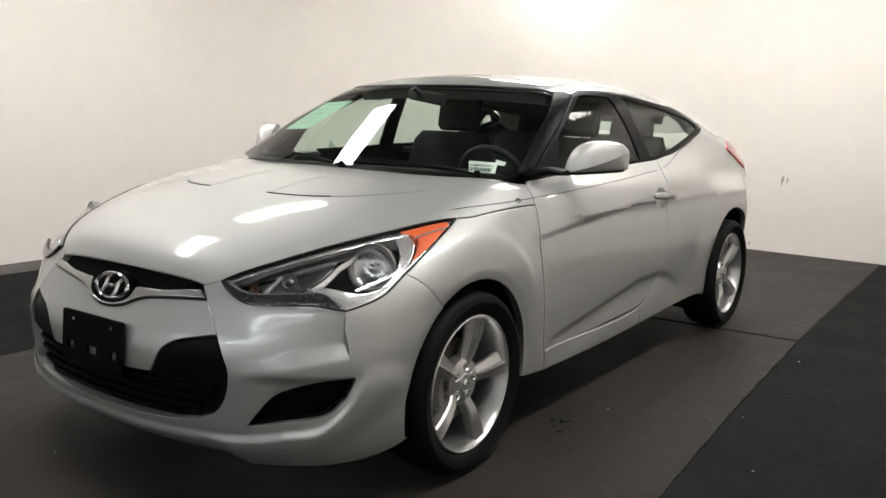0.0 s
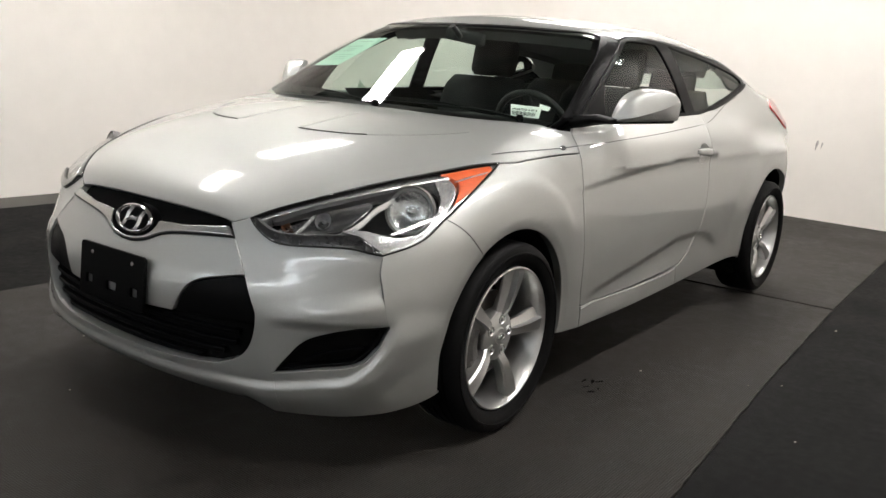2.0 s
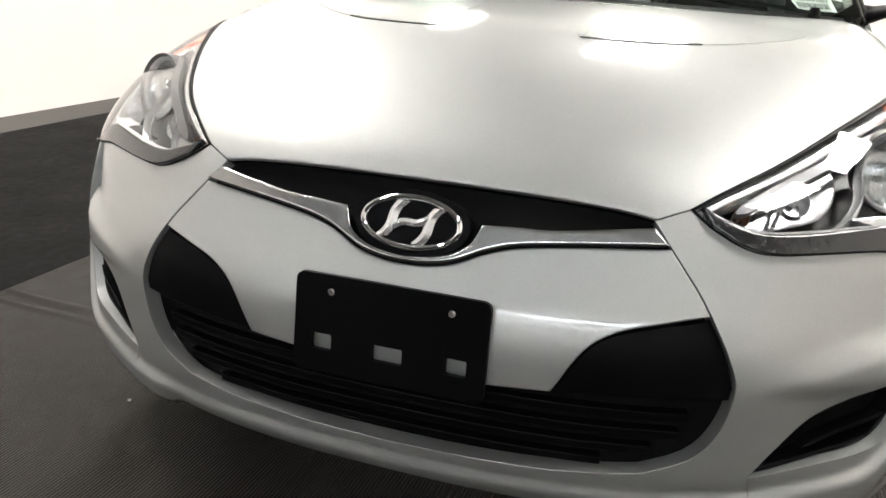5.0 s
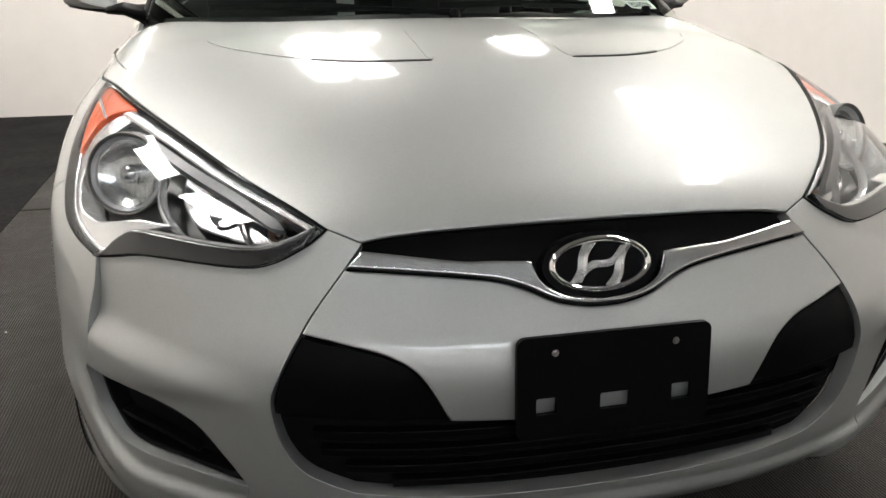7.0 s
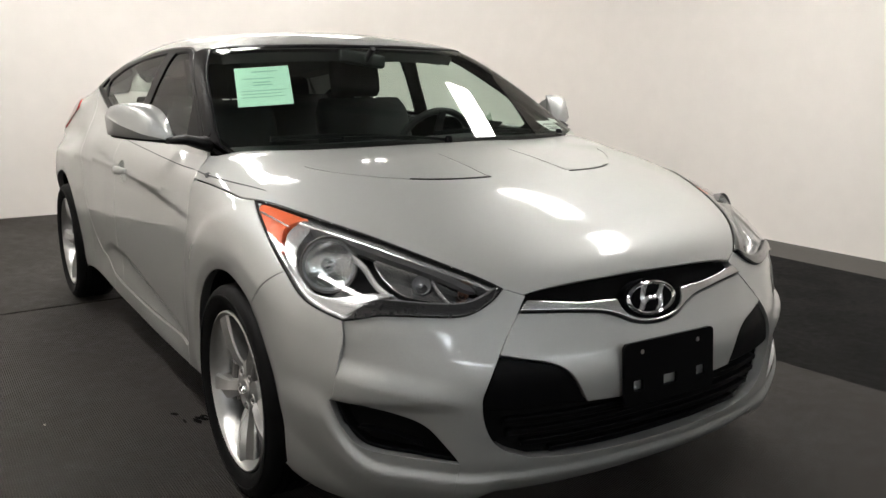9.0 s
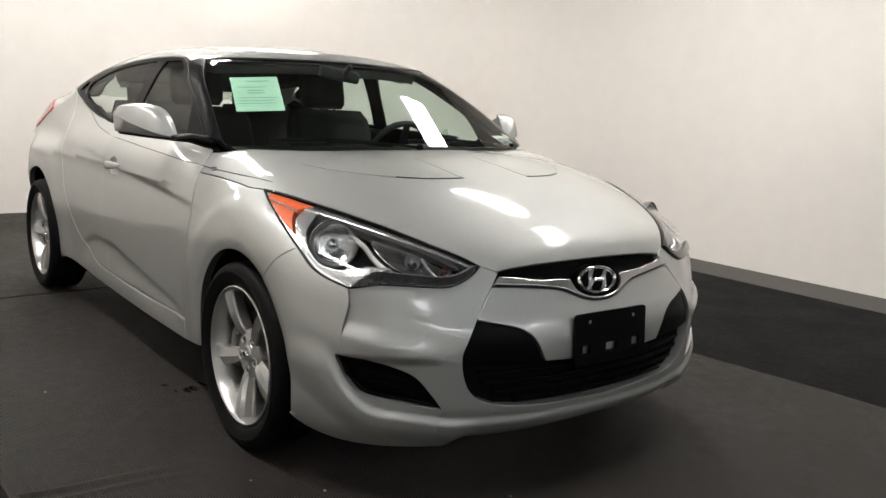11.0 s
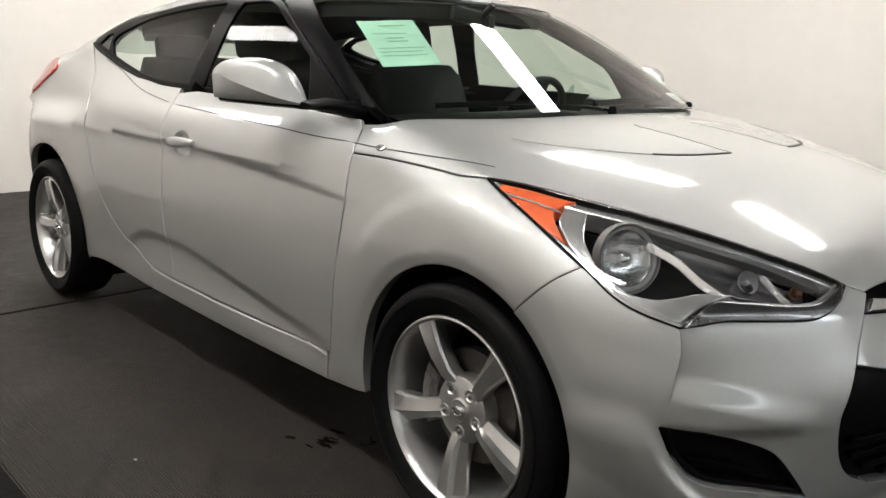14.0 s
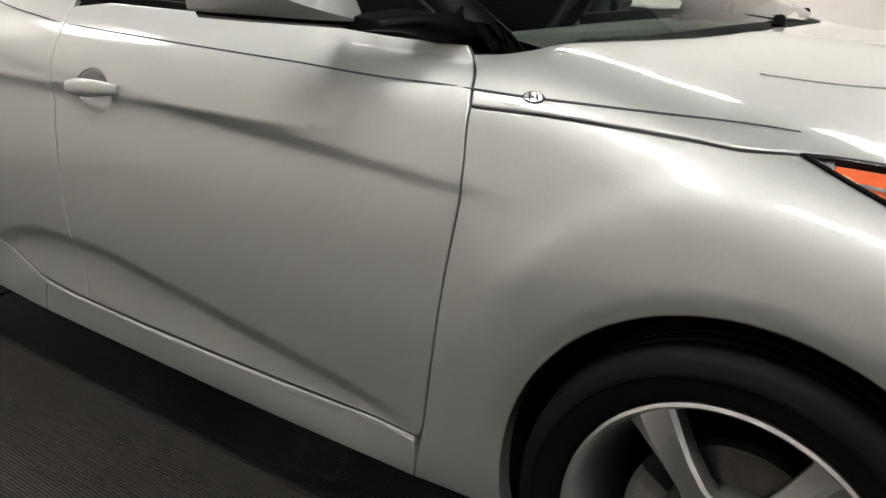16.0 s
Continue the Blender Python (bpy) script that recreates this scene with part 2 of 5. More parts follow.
def half_width(x, z):
    w = side_z(z)
    # swollen wheel arches with a rolled lip
    for cx, amp, r1, lip in ((0.0, 0.014, 0.560, 0.352), (-WHEELBASE, 0.022, 0.58, 0.382)):
        r, rise = np.hypot(x - cx, z - TYRE_R), np.hypot(x - cx, z - 0.39)
        w = w + (amp * step(r1, r1 - 0.170, rise) - 0.006 * step(lip + 0.040, lip, r)) * step(0.15, 0.35, z)
    # the front arch starts with a crisp round edge
    rise = np.hypot(x, z - 0.39)
    w = w + 0.0065 * step(0.474, 0.418, rise) * step(0.30, 0.06, x) * step(-0.47, -0.30, x) * step(0.54, 0.70, z)
    # crease through the handles and the scooped groove above the sill; both face down
    zc = 0.772 + (-0.45 - x) * 0.070
    on = step(-2.05, -1.75, x) * step(-0.27, -0.60, x)
    w = w - 0.007 * on * step(zc + 0.006, zc - 0.024, z) * step(0.40, 0.70, z)
    zl = 0.351 + np.minimum((-0.52 - x) * 0.133, 0.118) - 0.9 * np.clip(-1.62 - x, 0, 1) ** 2
    on = step(-2.0, -1.80, x) * step(-0.50, -0.66, x)
    w = w - 0.010 * on * step(zl + 0.008, zl - 0.034, z) * step(zl - 0.15, zl - 0.035, z)
    # the haunches swell, and the shoulder above them draws in
    w = w + 0.014 * step(-1.9, -2.65, x)
    up = step(0.80, 0.93, z) * step(-2.1, -2.95, x)
    w = w * (1 - up) + 0.705 * up
    return w


lip_z = curve([0.0, 0.30, 0.42, 0.52, 0.61, 0.70, 0.765, 0.805, 0.835], [0.249, 0.251, 0.253, 0.257, 0.268, 0.284, 0.306, 0.345, 0.385])


def body(p, fold=None):
    """Lower body: below 0 inside. fold: 1 the bumper face inside the corner fold, 0 the corner outside it."""
    x, y, z = p[..., 0], np.abs(p[..., 1]), p[..., 2]
    side = y - half_width(x, z)
    ridge = 0.0030 * np.exp(-np.abs(z - 0.551) / 0.03) * step(0.50, 0.44, y)
    heel = 0.045 * step(0.44, 0.54, y) * step(0.27, 0.15, z)
    front = (x - (nose_z(z) + heel + ridge - 0.46 * y ** 2.6 * (1 - 0.15 * step(0.5, 0.72, z)))) / np.sqrt(1 + (1.1 * y ** 1.6) ** 2)
    scuttle = 0.016 * step(0.30, 0.70, y) * step(-0.15, -0.42, x) * step(-1.20, -0.50, x) + 0.07 * step(0.25, 0.45, y) * step(-2.70, -3.05, x)
    top = (z - (hood_x(x) + scuttle - (0.125 + 0.145 * step(-0.1, 0.7, x) - 0.055 * step(0.1, -0.40, x)) * y ** 2.4)) * 0.93
    d = smax(front, side, 0.16)
    # fold under the headlights, above the fog lamp pockets
    edge = 0.810 - 0.25 * np.clip(z - 0.49, 0, 1) - 1.5 * np.clip(0.50 - z, 0, 1) ** 2
    nose = step(0.3, 0.4, x)
    within = (step(edge + 0.006, edge - 0.020, y) if fold is None else fold) * nose
    sill = 0.472 + 0.25 * (y - 0.58)
    d = d + 0.018 * (1 - 0.62 * step(0.53, 0.66, z)) * step(0.46, 0.76, y) * within * step(sill - 0.022, sill + 0.040, z) * step(0.680, 0.645, z)
    d = d + 0.012 * step(0.54, 0.70, y) * within * step(-0.008, 0.010, z - lip_z(y)) * step(0.462, 0.430, z)
    # the lower lip: a ledge below the intake that sweeps up round the fog lamp
    s = -smax(lip_z(y) - z, y - edge - 0.022, 0.03)
    d = d - 0.013 * nose * step(0.018, -0.016, s) * step(-0.10, -0.03, s) * step(0.50, 0.40, z)
    d = smax(d, top, 0.10)
    d = smax(d, -3.38 + 0.46 * y ** 3 - x, 0.2)
    return smax(d, 0.125 - z, 0.03)


def glasshouse(p):
    x, y, z = p[..., 0], np.abs(p[..., 1]), p[..., 2]
    wide = 0.770 - 0.36 * (z - 0.96) - 0.28 * np.clip(z - 0.96, 0, 1) ** 2
    side = (y - wide) * 0.93
    screen = (x - (-0.285 - 0.18 * y ** 2 - 0.22 * y ** 4 - 1.85 * (z - 1.0) + 0.25 * (z - 0.98) * (1.32 - z))) * 0.475
    roof = z - (roof_x(x) - 0.055 * (y / 0.6) ** 2)
    d = smax(side, roof, 0.09)
    return np.maximum(smax(d, screen, 0.05), 0.86 - z)


def whole(p):
    a, b = body(p), glasshouse(p)
    k = 0.10
    h = np.maximum(k - np.abs(a - b), 0) / k * step(-0.50, -0.85, p[..., 0])
    return np.minimum(a, b) - h * h * k / 4


def normal(f, p):
    e = 6e-4
    g = np.stack([f(p + e * v) - f(p - e * v) for v in np.eye(3)], -1)
    return g / np.maximum(np.linalg.norm(g, axis=-1, keepdims=True), 1e-9)


def cast(f, o, d, far=2.2, near=0.0):
    """Where rays that leave the inside meet the surface."""
    a, b = np.full(o.shape[:-1], near), np.full(o.shape[:-1], far)
    for _ in range(34):
        m = (a + b) / 2
        out = f(o + d * m[..., None]) > 0
        a, b = np.where(out, a, m), np.where(out, m, b)
    return o + d * a[..., None]


# ---- panels that lie on the car's surface ----
AX = -0.15  # standing axis from which the front is unrolled
BZ = 0.45   # lying axis from which sides and top are unrolled


def chart_front(p):
    return np.stack([np.arctan2(p[:, 1], p[:, 0] - AX) * 0.8, p[:, 2]], -1)


def unchart_front(f, q):
    a = q[:, 0] / 0.8
    o = np.stack([np.full(len(q), AX), np.zeros(len(q)), q[:, 1]], -1)
    return cast(f, o, np.stack([np.cos(a), np.sin(a), np.zeros(len(q))], -1), 1.4)


def chart_side(p):
    return np.stack([p[:, 0], np.arctan2(p[:, 2] - BZ, p[:, 1]) * 0.75], -1)


def unchart_side(f, q):
    a = q[:, 1] / 0.75
    o = np.stack([q[:, 0], np.zeros(len(q)), np.full(len(q), BZ)], -1)
    return cast(f, o, np.stack([np.zeros(len(q)), np.cos(a), np.sin(a)], -1), 1.4)


def on_side(x, z, f=whole):
    return cast(f, np.array([[x, 0.0, z]]), np.array([[0.0, 1, 0]]), 1.3)[0]


def on_top(x, y, f=body):
    return cast(f, np.array([[x, y, 0.5]]), np.array([[0.0, 0, 1]]), 1.3)[0]


def on_front(y, z, f=body):
    return cast(f, np.array([[0.0, y, z]]), np.array([[1.0, 0, 0]]), 1.3)[0]


def snap(f, p):
    """Places moved onto the surface by the shortest way."""
    for _ in range(4):
        p = p - normal(f, p) * f(p)[:, None] * 0.9
    return p


def inside(poly, q):
    """Which of the points q lie within a closed outline."""
    x, y = q[:, 0][:, None], q[:, 1][:, None]
    a, b = poly, np.roll(poly, -1, 0)
    cross = ((a[:, 1] > y) != (b[:, 1] > y)) & (x < (b[:, 0] - a[:, 0]) * (y - a[:, 1]) / np.where(b[:, 1] == a[:, 1], 1e-9, b[:, 1] - a[:, 1]) + a[:, 0])
    return cross.sum(1) % 2 == 1


def resample(loop, step_len):
    """A closed outline with even steps; its corners stay."""
    out = []
    for a, b in zip(loop, np.roll(loop, -1, 0)):
        d = np.linalg.norm(b - a)
        if d < 1e-5:
            continue
        n = max(1, int(round(d / step_len)))
        out += [a + (b - a) * i / n for i in range(n)]
    return np.array(out)


def area(loop):
    a, b = loop, np.roll(loop, -1, 0)
    return 0.5 * np.sum(a[:, 0] * b[:, 1] - b[:, 0] * a[:, 1])


def shrink(loop, d):
    """An anticlockwise outline moved inwards by d."""
    e = np.roll(loop, -1, 0) - loop
    e = e / np.maximum(np.linalg.norm(e, axis=1, keepdims=True), 1e-9)
    n = np.stack([-e[:, 1], e[:, 0]], -1)
    m = n + np.roll(n, 1, 0)
    m = m / np.maximum((m * m).sum(1, keepdims=True), 0.5) * 2
    return loop + m * d


from mathutils.geometry import delaunay_2d_cdt


def triangles(outer, holes, extra):
    """Triangles of an outline with holes and loose points within."""
    pts, edges = [], []
    for lp in (outer, *holes):
        s = len(pts)
        pts += [tuple(p) for p in lp]
        edges += [(s + i, s + (i + 1) % len(lp)) for i in range(len(lp))]
    pts += [tuple(p) for p in extra]
    vs, _, fs, orig, _, _ = delaunay_2d_cdt([Vector(p) for p in pts], edges, [], 0, 1e-6)
    v = np.array([(a.x, a.y) for a in vs])
    f = np.array([t for t in fs if len(t) == 3])
    mid = v[f].mean(1)
    keep = inside(outer, mid)
    for h in holes:
        keep &= ~inside(h, mid)
    return v, f[keep], orig


def panel(name, f, chart, outline, mat, parent, label="", holes=(), off=0.0, flange=0.012, gap=0.0018, edge=0.003, res=0.022, right=False, flip=False):
    """A sheet on the surface f inside an outline of places, with rolled edges turned in. right: on the car's right."""
    to, back = (chart_front, unchart_front) if chart == "front" else (chart_side, unchart_side)
    loops = []
    for k, lp in enumerate((outline, *holes)):
        lp = resample(to(snap(f, np.array(lp, float))), res * 0.6)
        if (area(lp) < 0) == (k == 0):
            lp = lp[::-1]
        loops.append(lp)
    outer_edges = [shrink(lp, gap) for lp in loops]
    flat = [shrink(lp, gap + edge) for lp in loops]
    lo, hi = loops[0].min(0), loops[0].max(0)
    gx, gy = np.meshgrid(np.arange(lo[0] + res / 3, hi[0], res), np.arange(lo[1] + res / 3, hi[1], res))
    gx = gx + (np.arange(gx.shape[0]) % 2)[:, None] * res / 2
    grid = np.stack([gx.ravel(), gy.ravel()], -1)
    near = shrink(loops[0], gap + edge + res * 0.35)
    grid = grid[inside(near, grid)]
    for lp in loops[1:]:
        grid = grid[~inside(shrink(lp, gap + edge + res * 0.35), grid)]
    v2, tri, orig = triangles(flat[0], flat[1:], grid)
    p = back(f, v2)
    nn = normal(f, p)
    verts, norms, faces = [p + nn * off], [nn], [tri]
    where = {}
    for i, o in enumerate(orig):
        for j in o:
            where[j] = i
    base, start = len(p), 0
    for lp, fl in zip(outer_edges, flat):
        m = len(lp)
        pb = back(f, lp)
        nb = normal(f, pb)
        pf = back(f, fl)
        out = pb - pf
        out = out - (out * nb).sum(1, keepdims=True) * nb
        out = out / np.maximum(np.linalg.norm(out, axis=1, keepdims=True), 1e-9)
        r1 = pb + nb * (off - edge * 0.5)
        r2 = pb + nb * (off - flange)
        verts += [r1, r1, r2]
        norms += [(nb + out) / np.linalg.norm(nb + out, axis=1, keepdims=True), out, out]
        i = np.arange(m)
        j = (i + 1) % m
        a = np.array([where.get(start + q, -1) for q in range(m)])
        ok = (a[i] >= 0) & (a[j] >= 0) & (a[i] != a[j])
        b0, b1, b2 = base, base + m, base + 2 * m
        faces += [np.stack([a[i], b0 + i, b0 + j], -1)[ok], np.stack([a[i], b0 + j, a[j]], -1)[ok]]
        if flange > edge:
            faces += [np.stack([b1 + i, b2 + i, b2 + j], -1), np.stack([b1 + i, b2 + j, b1 + j], -1)]
        base += 3 * m
        start += m
    v, n, fc = np.vstack(verts), np.vstack(norms), np.vstack(faces)
    # turn every triangle to its normals
    g = np.cross(v[fc[:, 1]] - v[fc[:, 0]], v[fc[:, 2]] - v[fc[:, 0]])
    wrong = (g * n[fc].sum(1)).sum(1) < 0
    fc[wrong] = fc[wrong][:, ::-1]
    if right:
        v, n, fc = v * [1, -1, 1], n * [1, -1, 1], fc[:, ::-1]
    mesh = bpy.data.meshes.new(name)
    mesh.from_pydata(v.tolist(), [], fc.tolist())
    for q in mesh.polygons:
        q.use_smooth = True
    mesh.normals_split_custom_set_from_vertices([tuple(a) for a in n])
    return put(name, mesh, mat, parent, label)


def ribbon(name, f, pts, width, mat, parent, label="", off=0.0015, right=False, chart="side", n=6):
    """A thin strip along a line on the surface."""
    line = np.array(spline(pts, n))
    to, back = (chart_front, unchart_front) if chart == "front" else (chart_side, unchart_side)
    c = back(f, to(line))
    nn = normal(f, c)
    t = np.gradient(c, axis=0)
    s = np.cross(nn, t)
    s = s / np.linalg.norm(s, axis=1, keepdims=True) * width / 2
    bm = bmesh.new()
    ends = np.ones(len(c))
    ends[0] = ends[-1] = 0.15
    rows = np.stack([c - s * ends[:, None] - nn * 0.004, c - s * ends[:, None] + nn * off, c + s * ends[:, None] + nn * off, c + s * ends[:, None] - nn * 0.004], 1)
    if right:
        rows = rows * [1, -1, 1]
    skin(bm, rows.tolist())
    return part(name, bm, mat, parent, label, 40)


def mirrored(half):
    """A closed symmetric outline from its left half, from centre to centre."""
    h = [np.array(p, float) for p in half]
    return h + [p * [1, -1, 1] for p in h[::-1] if abs(p[1]) > 1e-4]


def arc(cx, r, a0, a1, n=26, f=whole):
    out = []
    for i in range(n + 1):
        a = radians(a0 + (a1 - a0) * i / n)
        out.append(on_side(cx + r * math.cos(a), TYRE_R + 0.005 + r * math.sin(a), f))
    return out


# ---- room ----
X0, X1, YW, ZC = -5.8, 6.4, 3.82, 3.7


def block(name, x0, x1, y0, y1, z0, z1, mat, label, category, bevel=0.0):
    bm = bmesh.new()
    box(bm, x0, x1, y0, y1, z0, z1, bevel, 1)
    return tagged(part(name, bm, mat, None), label, category, kind="structure")


block("floor", X0 - 0.2, X1 + 0.2, -YW - 0.2, YW + 0.2, -0.2, -0.012, CONCRETE, "dark grey-brown painted concrete floor of the photo room", "floor")
block("wall_back", X0 - 0.2, X0, -YW - 0.2, YW + 0.2, -0.012, ZC, WALL, "plain off-white painted wall behind the car", "wall")
block("wall_front", X1, X1 + 0.2, -YW - 0.2, YW + 0.2, -0.012, ZC, WALL, "plain off-white painted wall closing the room", "wall")
block("wall_left", X0, X1, YW, YW + 0.2, -0.012, ZC, WALL, "plain off-white painted side wall with faint marks", "wall")
block("wall_right", X0, X1, -YW - 0.2, -YW, -0.012, ZC, WALL, "plain off-white painted side wall", "wall")


def cove(name, sy, r=1.4):
    """The rounded corner between the back wall and a side wall."""
    bm = bmesh.new()
    pts = [(X0, sy * YW)] + [(X0 + r - r * math.cos(radians(a)), sy * (YW - r + r * math.sin(radians(a)))) for a in range(0, 91, 5)]
    skin(bm, [[(x, y, z) for x, y in pts] for z in (-0.012, ZC)])
    return tagged(part(name, bm, WALL, None, "", 30), "off-white rounded corner of the photo room walls", "wall", kind="structure")


cove("wall_corner_left", 1)
cove("wall_corner_right", -1)


def ceiling():
    bm = bmesh.new()
    box(bm, X0 - 0.2, X1 + 0.2, -YW - 0.2, YW + 0.2, ZC, ZC + 0.15)
    return tagged(part("ceiling", bm, CEIL), "dark painted ceiling deck above open steel joists", "ceiling", kind="structure")


def joist(x):
    """An open-web steel joist across the room."""
    th = tagged(new("ceiling_joist"), "dark painted open-web steel joist under the ceiling", "joist", "ceiling joists", "structure")
    th.location = (x, 0, 0)
    for nm, z in (("top_chord", ZC - 0.04), ("bottom_chord", ZC - 0.42)):
        bm = bmesh.new()
        box(bm, -0.03, 0.03, -YW, YW, z - 0.025, z + 0.025, 0.004, 1)
        part(nm, bm, GIRDER, th)
    bm = bmesh.new()
    n = 6
    for i in range(n):
        y0, y1 = -YW + 2 * YW * i / n, -YW + 2 * YW * (i + 1) / n
        rod(bm, (0, y0, ZC - 0.40 if i % 2 else ZC - 0.06), (0, y1, ZC - 0.06 if i % 2 else ZC - 0.40), 0.009, 6)
    part("web", bm, GIRDER, th)
    return th


ceiling()
for x in (-5.0, -3.4, -1.8, -0.2, 1.4, 3.0, 4.6):
    joist(x)


def strip_light(x, y, z, length, turn=0.0, tube=TUBE):
    """A fluorescent light with a wide diffuser, hung below the joists; also used for the added front fill."""
    th = tagged(new("fluorescent_light"), "white ceiling light with wide diffuser, switched on; the cool front row is added fill", "ceiling light", "fluorescent lights")
    th.matrix_basis = pose(x, y, z, 0, 0, turn)
    L = length / 2
    bm = bmesh.new()
    skin(bm, [[(s, a, b) for a, b in ((-0.15, 0.035), (-0.05, 0.075), (0.05, 0.075), (0.15, 0.035), (0.145, 0.03), (0.045, 0.068), (-0.045, 0.068), (-0.145, 0.03))] for s in (-L, L)])
    part("housing", bm, ENAMEL, th)
    for c in (-0.0705, 0.0705):
        bm = bmesh.new()
        skin(bm, [[(s, c + a, b) for a, b in ((-0.067, 0.028), (-0.063, 0.004), (-0.042, -0.012), (0.0, -0.018), (0.042, -0.012), (0.063, 0.004), (0.067, 0.028))] for s in (-L + 0.02, L - 0.02)])
        part("diffuser", bm, tube, th, "glowing white diffuser over a tube", 40)
    for s in (-1, 1):
        bm = bmesh.new()
        box(bm, min(s * L, s * (L - 0.02)), max(s * L, s * (L - 0.02)), -0.145, 0.145, -0.022, 0.05, 0.004, 1)
        part("end_cap", bm, ENAMEL, th)
    for s in (-L + 0.25, L - 0.25):
        bm = bmesh.new()
        rod(bm, (s, 0, 0.07), (s, 0, ZC - z), 0.004, 5)
        part("hanger", bm, GIRDER, th)
    return th


for sy in (-1, 1):
    for x, tube in ((-5.05, TUBE_REAR), (-1.35, TUBE), (0.50, TUBE)):
        strip_light(x, sy * 1.96, 3.0, 1.25, tube=tube)
    # unseen cool row added ahead of the car to fill its nose with light
    for y in (0.8, 2.4):
        strip_light(6.0, sy * y, 3.0, 1.5, 90, FILL_COOL)
    for x in (-4.40, -3.30):
        strip_light(x, sy * 0.19, 3.0, 1.0, tube=TUBE_DIM)


def mat_sheet(name, corners, z1, mat, label, seed):
    """A loose rubber sheet with slightly wavy edges, between corners given anticlockwise."""
    rnd = random.Random(seed)
    ph = [rnd.uniform(0, 6) for _ in corners]
    mid = np.mean(corners, 0)
    pts = []
    for k, (a, b) in enumerate(zip(corners, corners[1:] + corners[:1])):
        a, b = np.array(a), np.array(b)
        nrm = np.array((b[1] - a[1], a[0] - b[0])) / np.linalg.norm(b - a)
        for i in range(40):
            t = i / 40
            pts.append(a + (b - a) * t + nrm * 0.002 * math.sin(i * 0.63 + ph[k]) * math.sin(math.pi * t))
    bm = bmesh.new()
    skin(bm, [[(x, y, -0.012) for x, y in pts], [(x, y, z1 - 0.002) for x, y in pts], [(x + (mid[0] - x) * 0.002, y + (mid[1] - y) * 0.002, z1) for x, y in pts]])
    return tagged(part(name, bm, mat), label, "floor mat")


F0, B0 = X1 - 0.3, X0 + 0.02
front_mat = mat_sheet("rubber_mat", [(-2.47, -1.590), (F0, -1.590), (F0, 1.62), (0.8, 1.545), (-0.1, 1.475), (-1.2, 1.400), (-2.602, 1.330)], 0.0, MAT_GREY, "grey finely ribbed rubber mat under the car, scuffed by tyres", 1)
mat_sheet("rubber_mat", [(B0, -1.590), (-2.495, -1.590), (-2.63, 1.327), (B0, 1.255)], -0.001, MAT_GREY, "grey rubber mat behind the car, worn, meeting a seam", 2)
mat_sheet("rubber_strip", [(B0, 1.259), (-2.62, 1.334), (-1.2, 1.404), (-0.1, 1.479), (0.8, 1.549), (F0, 1.624), (F0, 3.32), (B0, 3.32)], -0.002, MAT_BLACK, "matt black rubber floor strip beside the car", 3)
mat_sheet("rubber_strip", [(B0, -3.42), (F0, -3.42), (F0, -1.594), (B0, -1.594)], -0.002, MAT_BLACK, "matt black rubber floor strip beside the car", 4)

# dark strip added below the seam; its black stands in for the gap's shade
mat_sheet("seam_shade", [(-2.53, -1.58), (-2.44, -1.58), (-2.57, 1.325), (-2.67, 1.325)], -0.009, MAT_BLACK, "black strip standing in for the shade in the seam between the mats", 5)

# ---- car ----
car = tagged(new("car"), "silver three-door hatchback coupe with alloy wheels, parked on the rubber mat", "car")

both = ((1, False), (-1, True))
S = on_side


def T(x, y):
    return on_top(x, y, body)


def G(x, z):
    return on_side(x, z, glasshouse)


V = lambda *a: np.array(a, float)

# shared lines, left side
hood_front = [V(0.724, 0, 0.705), V(0.722, 0.12, 0.704), V(0.716, 0.225, 0.701), V(0.708, 0.321, 0.695), V(0.703, 0.369, 0.687)]
lamp_top = [V(0.678, 0.418, 0.704), V(0.563, 0.535, 0.767), V(0.40, 0.632, 0.813), V(0.20, 0.728, 0.852), V(0.012, 0.792, 0.864)]
lamp_out = [V(0.012, 0.792, 0.864), V(0.085, 0.812, 0.842), V(0.155, 0.823, 0.814), V(0.25, 0.837, 0.777), V(0.338, 0.842, 0.735)]
lamp_low = [V(0.338, 0.842, 0.735), V(0.41, 0.836, 0.690), V(0.465, 0.816, 0.665), V(0.527, 0.777, 0.643)]
lamp_bot = [V(0.527, 0.777, 0.643), V(0.548, 0.745, 0.647), V(0.575, 0.708, 0.655), V(0.604, 0.669, 0.656), V(0.664, 0.556, 0.650), V(0.683, 0.505, 0.658), V(0.689, 0.455, 0.683), V(0.678, 0.418, 0.704)]
fender_seam = [V(0.012, 0.792, 0.864), S(-0.055, 0.872), S(-0.12, 0.8765), S(-0.23, 0.8815), S(-0.34, 0.8845), S(-0.455, 0.884)]
door_front_top = [S(-0.455, 0.884), S(-0.474, 0.93), S(-0.506, 0.968)]
door_front = [S(-0.455, 0.884), S(-0.445, 0.768), S(-0.463, 0.631), S(-0.485, 0.472), S(-0.507, 0.345)]
cowl_edge = [V(-0.506, 0.767, 0.968), T(-0.43, 0.740), T(-0.385, 0.69), T(-0.305, 0.50), T(-0.255, 0.25), T(-0.24, 0)]
bumper_seam = [V(0.338, 0.842, 0.735), V(0.28, 0.868, 0.690), V(0.222, 0.888, 0.638), V(0.196, 0.889, 0.614)]
arch_front = arc(0.005, 0.352, 57, 191)
arch_front_low = [V(0.196, 0.889, 0.614)] + arc(0.005, 0.352, 54, -15, 14)
seam_in = [V(0.705, 0.369, 0.687), V(0.718, 0.4, 0.652), V(0.734, 0.448, 0.597), V(0.744, 0.473, 0.563)]
